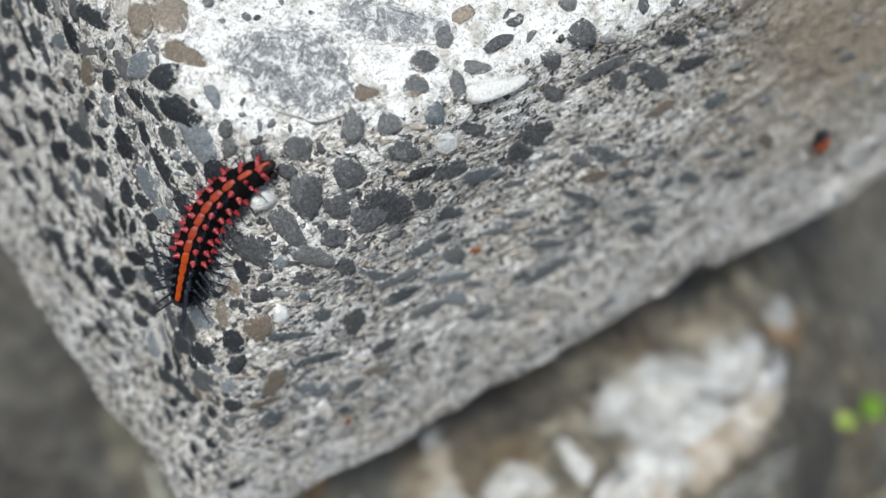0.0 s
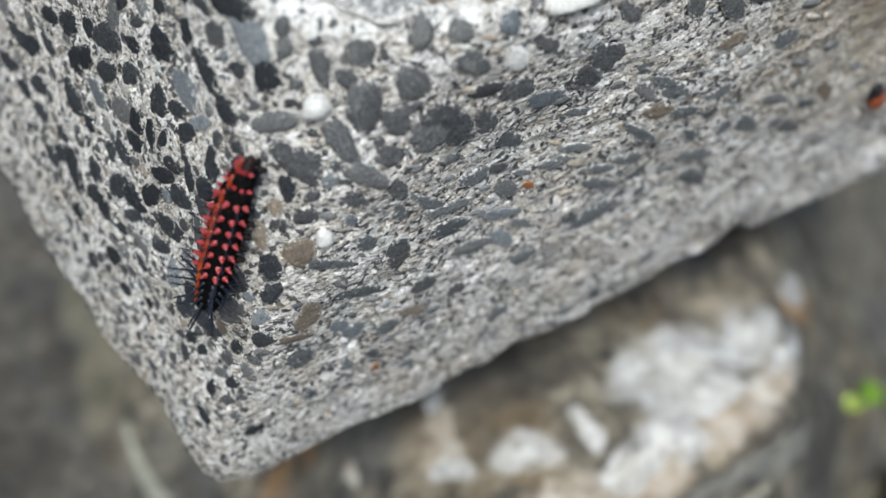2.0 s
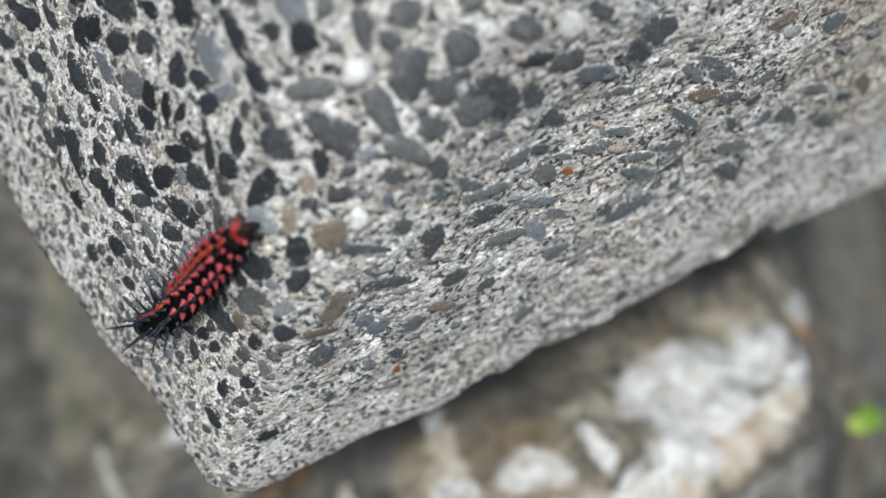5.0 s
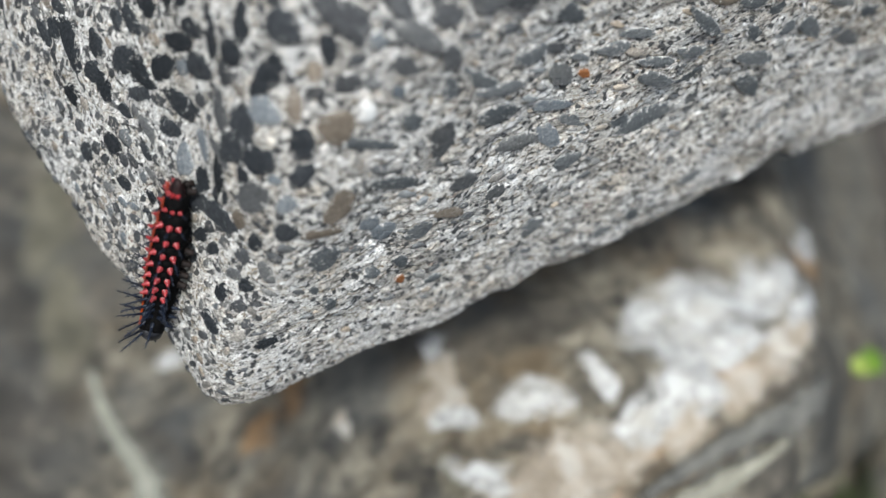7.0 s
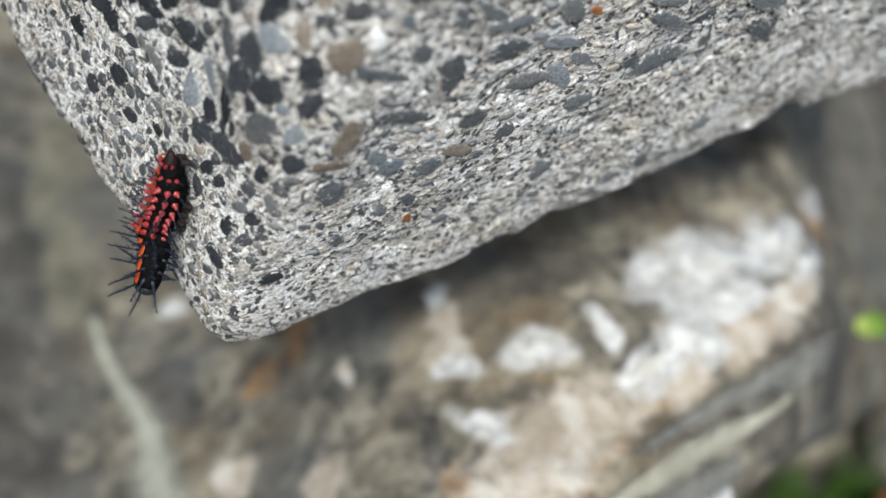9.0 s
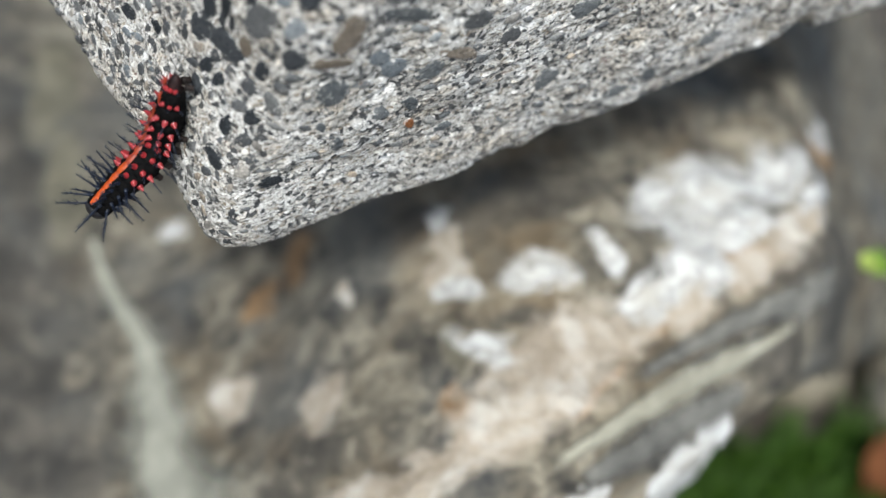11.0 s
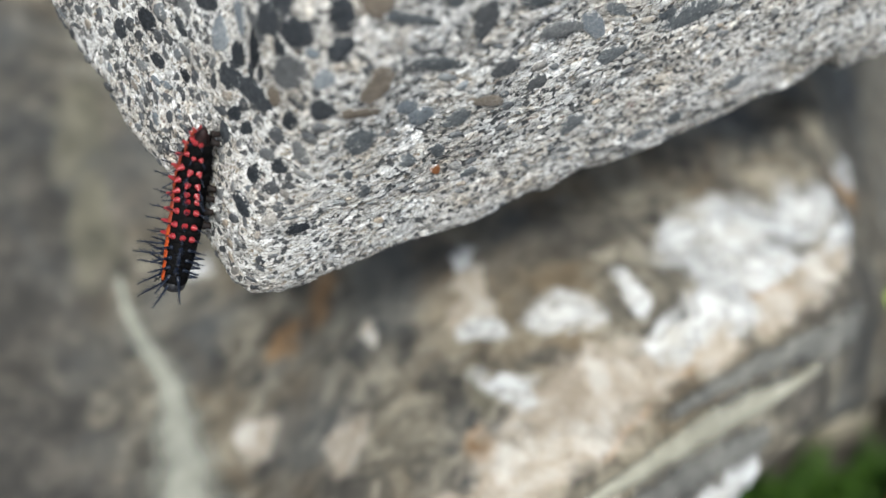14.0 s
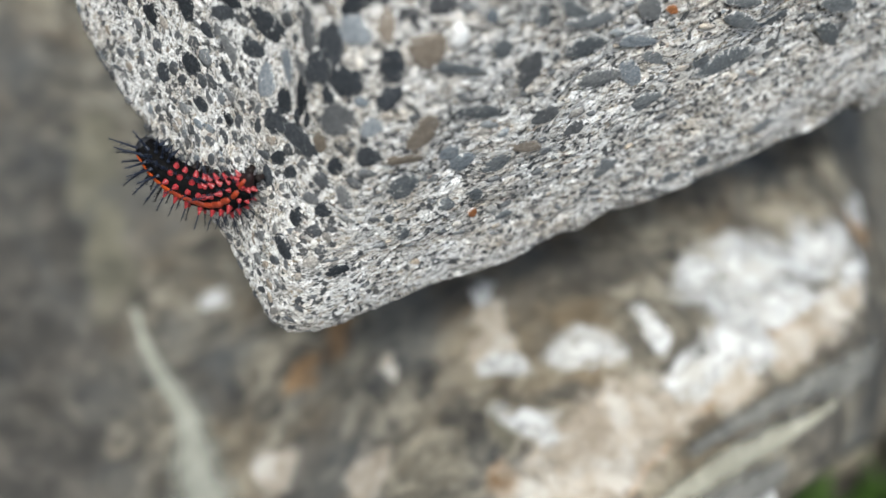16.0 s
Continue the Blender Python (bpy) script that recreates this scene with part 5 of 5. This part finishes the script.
    crawl(8, (-0.0185, 0.0106, 0.3349), (-0.0180, 0.0099, 0.3298), (-0.0176, 0.0091, 0.3237), (-0.0182, 0.0097, 0.3170), (-0.0222, 0.0092, 0.3139), (-0.0269, 0.0099, 0.3116), (-0.98, -0.18, -0.01), (-0.74, -0.35, 0.57), (-0.05, -0.39, 0.92))
    crawl(8.2, (-0.0188, 0.0109, 0.3337), (-0.0180, 0.0098, 0.3289), (-0.0177, 0.0092, 0.3240), (-0.0187, 0.0101, 0.3176), (-0.0212, 0.0086, 0.3139), (-0.0238, 0.0072, 0.3103), (-0.96, -0.28, 0.03), (-0.73, -0.29, 0.62), (-0.34, -0.39, 0.86))
    crawl(10.3, (-0.0166, 0.0082, 0.3286), (-0.0162, 0.0075, 0.3233), (-0.0160, 0.0075, 0.3163), (-0.0158, 0.0043, 0.3133), (-0.0155, 0.0015, 0.3096), (-0.0149, -0.0012, 0.3061), (-0.85, -0.40, 0.30), (-0.88, -0.32, 0.34), (-0.92, -0.28, 0.25))
    crawl(10.5, (-0.0164, 0.0079, 0.3280), (-0.0163, 0.0077, 0.3222), (-0.0165, 0.0080, 0.3156), (-0.0167, 0.0051, 0.3127), (-0.0169, 0.0027, 0.3093), (-0.0173, 0.0004, 0.3058), (-0.80, -0.42, 0.40), (-0.82, -0.38, 0.42), (-0.85, -0.30, 0.42))
    crawl(10.7, (-0.0183, 0.0100, 0.3264), (-0.0179, 0.0094, 0.3211), (-0.0180, 0.0094, 0.3147), (-0.0189, 0.0070, 0.3111), (-0.0218, 0.0059, 0.3078), (-0.0262, 0.0070, 0.3061), (-0.94, -0.31, 0.14), (-0.47, -0.53, 0.71), (0.04, -0.68, 0.73))
    crawl(11, (-0.0164, 0.0078, 0.3273), (-0.0160, 0.0074, 0.3212), (-0.0163, 0.0078, 0.3136), (-0.0178, 0.0050, 0.3093), (-0.0206, 0.0025, 0.3049), (-0.0237, -0.0002, 0.3001), (-0.94, -0.31, 0.14), (-0.73, -0.27, 0.63), (-0.43, -0.33, 0.84))
    crawl(11.2, (-0.0153, 0.0070, 0.3302), (-0.0150, 0.0062, 0.3246), (-0.0154, 0.0070, 0.3167), (-0.0167, 0.0038, 0.3122), (-0.0182, 0.0003, 0.3073), (-0.0183, -0.0044, 0.3018), (-0.91, -0.36, 0.22), (-0.80, -0.26, 0.55), (-0.72, -0.43, 0.54))
    crawl(11.5, (-0.0166, 0.0080, 0.3269), (-0.0162, 0.0077, 0.3207), (-0.0161, 0.0076, 0.3130), (-0.0166, 0.0045, 0.3088), (-0.0168, 0.0016, 0.3050), (-0.0162, -0.0012, 0.3014), (-0.80, -0.45, 0.38), (-0.82, -0.35, 0.42), (-0.82, -0.42, 0.35))
    crawl(11.7, (-0.0162, 0.0078, 0.3288), (-0.0160, 0.0073, 0.3220), (-0.0160, 0.0075, 0.3141), (-0.0163, 0.0040, 0.3096), (-0.0155, 0.0000, 0.3051), (-0.0142, -0.0046, 0.3002), (-0.91, -0.34, 0.24), (-0.85, -0.34, 0.39), (-0.79, -0.51, 0.35))
    crawl(12, (-0.0161, 0.0075, 0.3272), (-0.0162, 0.0077, 0.3196), (-0.0170, 0.0028, 0.3148), (-0.0189, -0.0011, 0.3094), (-0.0218, -0.0043, 0.3043), (-0.0261, -0.0063, 0.2999), (-0.95, -0.22, 0.22), (-0.66, -0.35, 0.66), (-0.23, -0.42, 0.88))
    crawl(12.3, (-0.0167, 0.0083, 0.3289), (-0.0165, 0.0079, 0.3212), (-0.0172, 0.0087, 0.3122), (-0.0201, 0.0051, 0.3066), (-0.0233, 0.0022, 0.3016), (-0.0280, -0.0004, 0.2964), (-0.95, -0.26, 0.19), (-0.62, -0.29, 0.73), (-0.24, -0.43, 0.87))
    crawl(12.5, (-0.0164, 0.0078, 0.3282), (-0.0167, 0.0082, 0.3202), (-0.0175, 0.0090, 0.3110), (-0.0188, 0.0054, 0.3060), (-0.0189, 0.0014, 0.3010), (-0.0187, -0.0047, 0.2941), (-0.91, -0.25, 0.33), (-0.72, -0.34, 0.60), (-0.56, -0.52, 0.64))
    crawl(12.7, (-0.0165, 0.0080, 0.3278), (-0.0169, 0.0084, 0.3198), (-0.0175, 0.0090, 0.3108), (-0.0176, 0.0051, 0.3059), (-0.0154, 0.0011, 0.3017), (-0.0106, -0.0028, 0.2985), (-0.95, -0.18, 0.27), (-0.81, -0.38, 0.44), (-0.49, -0.82, 0.30))
    crawl(13, (-0.0172, 0.0086, 0.3267), (-0.0169, 0.0084, 0.3194), (-0.0166, 0.0081, 0.3118), (-0.0153, 0.0050, 0.3080), (-0.0110, 0.0021, 0.3056), (-0.0053, -0.0032, 0.3103), (-0.99, -0.11, 0.06), (-0.81, -0.52, 0.26), (-0.14, -0.95, 0.30))
    crawl(13.2, (-0.0175, 0.0090, 0.3272), (-0.0171, 0.0086, 0.3202), (-0.0170, 0.0085, 0.3123), (-0.0158, 0.0054, 0.3085), (-0.0114, 0.0027, 0.3063), (-0.0057, -0.0031, 0.3117), (-0.99, -0.13, 0.05), (-0.81, -0.53, 0.26), (-0.13, -0.95, 0.29))
    crawl(13.5, (-0.0172, 0.0086, 0.3259), (-0.0168, 0.0083, 0.3194), (-0.0164, 0.0079, 0.3127), (-0.0145, 0.0044, 0.3088), (-0.0100, 0.0013, 0.3062), (-0.0033, -0.0041, 0.3093), (-1.00, -0.07, -0.02), (-0.81, -0.56, 0.19), (-0.22, -0.93, 0.30))
    crawl(13.7, (-0.0173, 0.0089, 0.3272), (-0.0168, 0.0083, 0.3203), (-0.0165, 0.0080, 0.3127), (-0.0152, 0.0038, 0.3079), (-0.0118, -0.0000, 0.3042), (-0.0060, -0.0040, 0.3012), (-0.99, -0.16, 0.03), (-0.87, -0.44, 0.21), (-0.50, -0.85, 0.19))
    crawl(14, (-0.0163, 0.0076, 0.3264), (-0.0162, 0.0077, 0.3194), (-0.0158, 0.0073, 0.3126), (-0.0152, 0.0042, 0.3087), (-0.0148, 0.0006, 0.3043), (-0.0145, -0.0033, 0.2994), (-0.97, -0.17, 0.15), (-0.94, -0.30, 0.18), (-0.91, -0.28, 0.32))
    crawl(14.2, (-0.0164, 0.0078, 0.3275), (-0.0161, 0.0076, 0.3205), (-0.0167, 0.0082, 0.3124), (-0.0183, 0.0050, 0.3077), (-0.0201, 0.0018, 0.3028), (-0.0221, -0.0011, 0.2982), (-0.94, -0.26, 0.20), (-0.80, -0.19, 0.57), (-0.64, -0.24, 0.73))
    crawl(14.5, (-0.0161, 0.0075, 0.3281), (-0.0160, 0.0074, 0.3205), (-0.0162, 0.0077, 0.3136), (-0.0180, 0.0053, 0.3095), (-0.0233, 0.0044, 0.3058), (-0.0311, 0.0053, 0.3029), (-0.94, -0.23, 0.23), (-0.46, -0.45, 0.77), (0.04, -0.66, 0.75))
    crawl(14.7, (-0.0164, 0.0078, 0.3276), (-0.0163, 0.0077, 0.3207), (-0.0169, 0.0084, 0.3131), (-0.0201, 0.0071, 0.3096), (-0.0251, 0.0083, 0.3080), (-0.0298, 0.0114, 0.3082), (-0.90, -0.31, 0.29), (-0.18, -0.54, 0.82), (-0.12, -0.88, 0.46))
    crawl(15, (-0.0149, 0.0063, 0.3281), (-0.0149, 0.0062, 0.3219), (-0.0164, 0.0079, 0.3144), (-0.0205, 0.0080, 0.3120), (-0.0248, 0.0100, 0.3113), (-0.0288, 0.0131, 0.3119), (-0.80, -0.45, 0.37), (-0.10, -0.85, 0.45), (-0.38, -0.92, 0.02))
    crawl(15.5, (-0.0153, 0.0067, 0.3281), (-0.0159, 0.0072, 0.3223), (-0.0186, 0.0100, 0.3155), (-0.0233, 0.0115, 0.3143), (-0.0272, 0.0139, 0.3142), (-0.0309, 0.0162, 0.3141), (-0.52, -0.62, 0.55), (-0.10, -0.95, 0.20), (-0.36, -0.88, -0.32))
    crawl(16, (-0.0159, 0.0071, 0.3266), (-0.0168, 0.0082, 0.3216), (-0.0201, 0.0113, 0.3163), (-0.0247, 0.0129, 0.3152), (-0.0297, 0.0156, 0.3149), (-0.0338, 0.0189, 0.3157), (-0.35, -0.75, 0.50), (-0.10, -0.97, -0.10), (-0.50, -0.70, -0.50))
    for ob, rows in zip(chain, body_rows):
        walk(ob, rows)


motions()
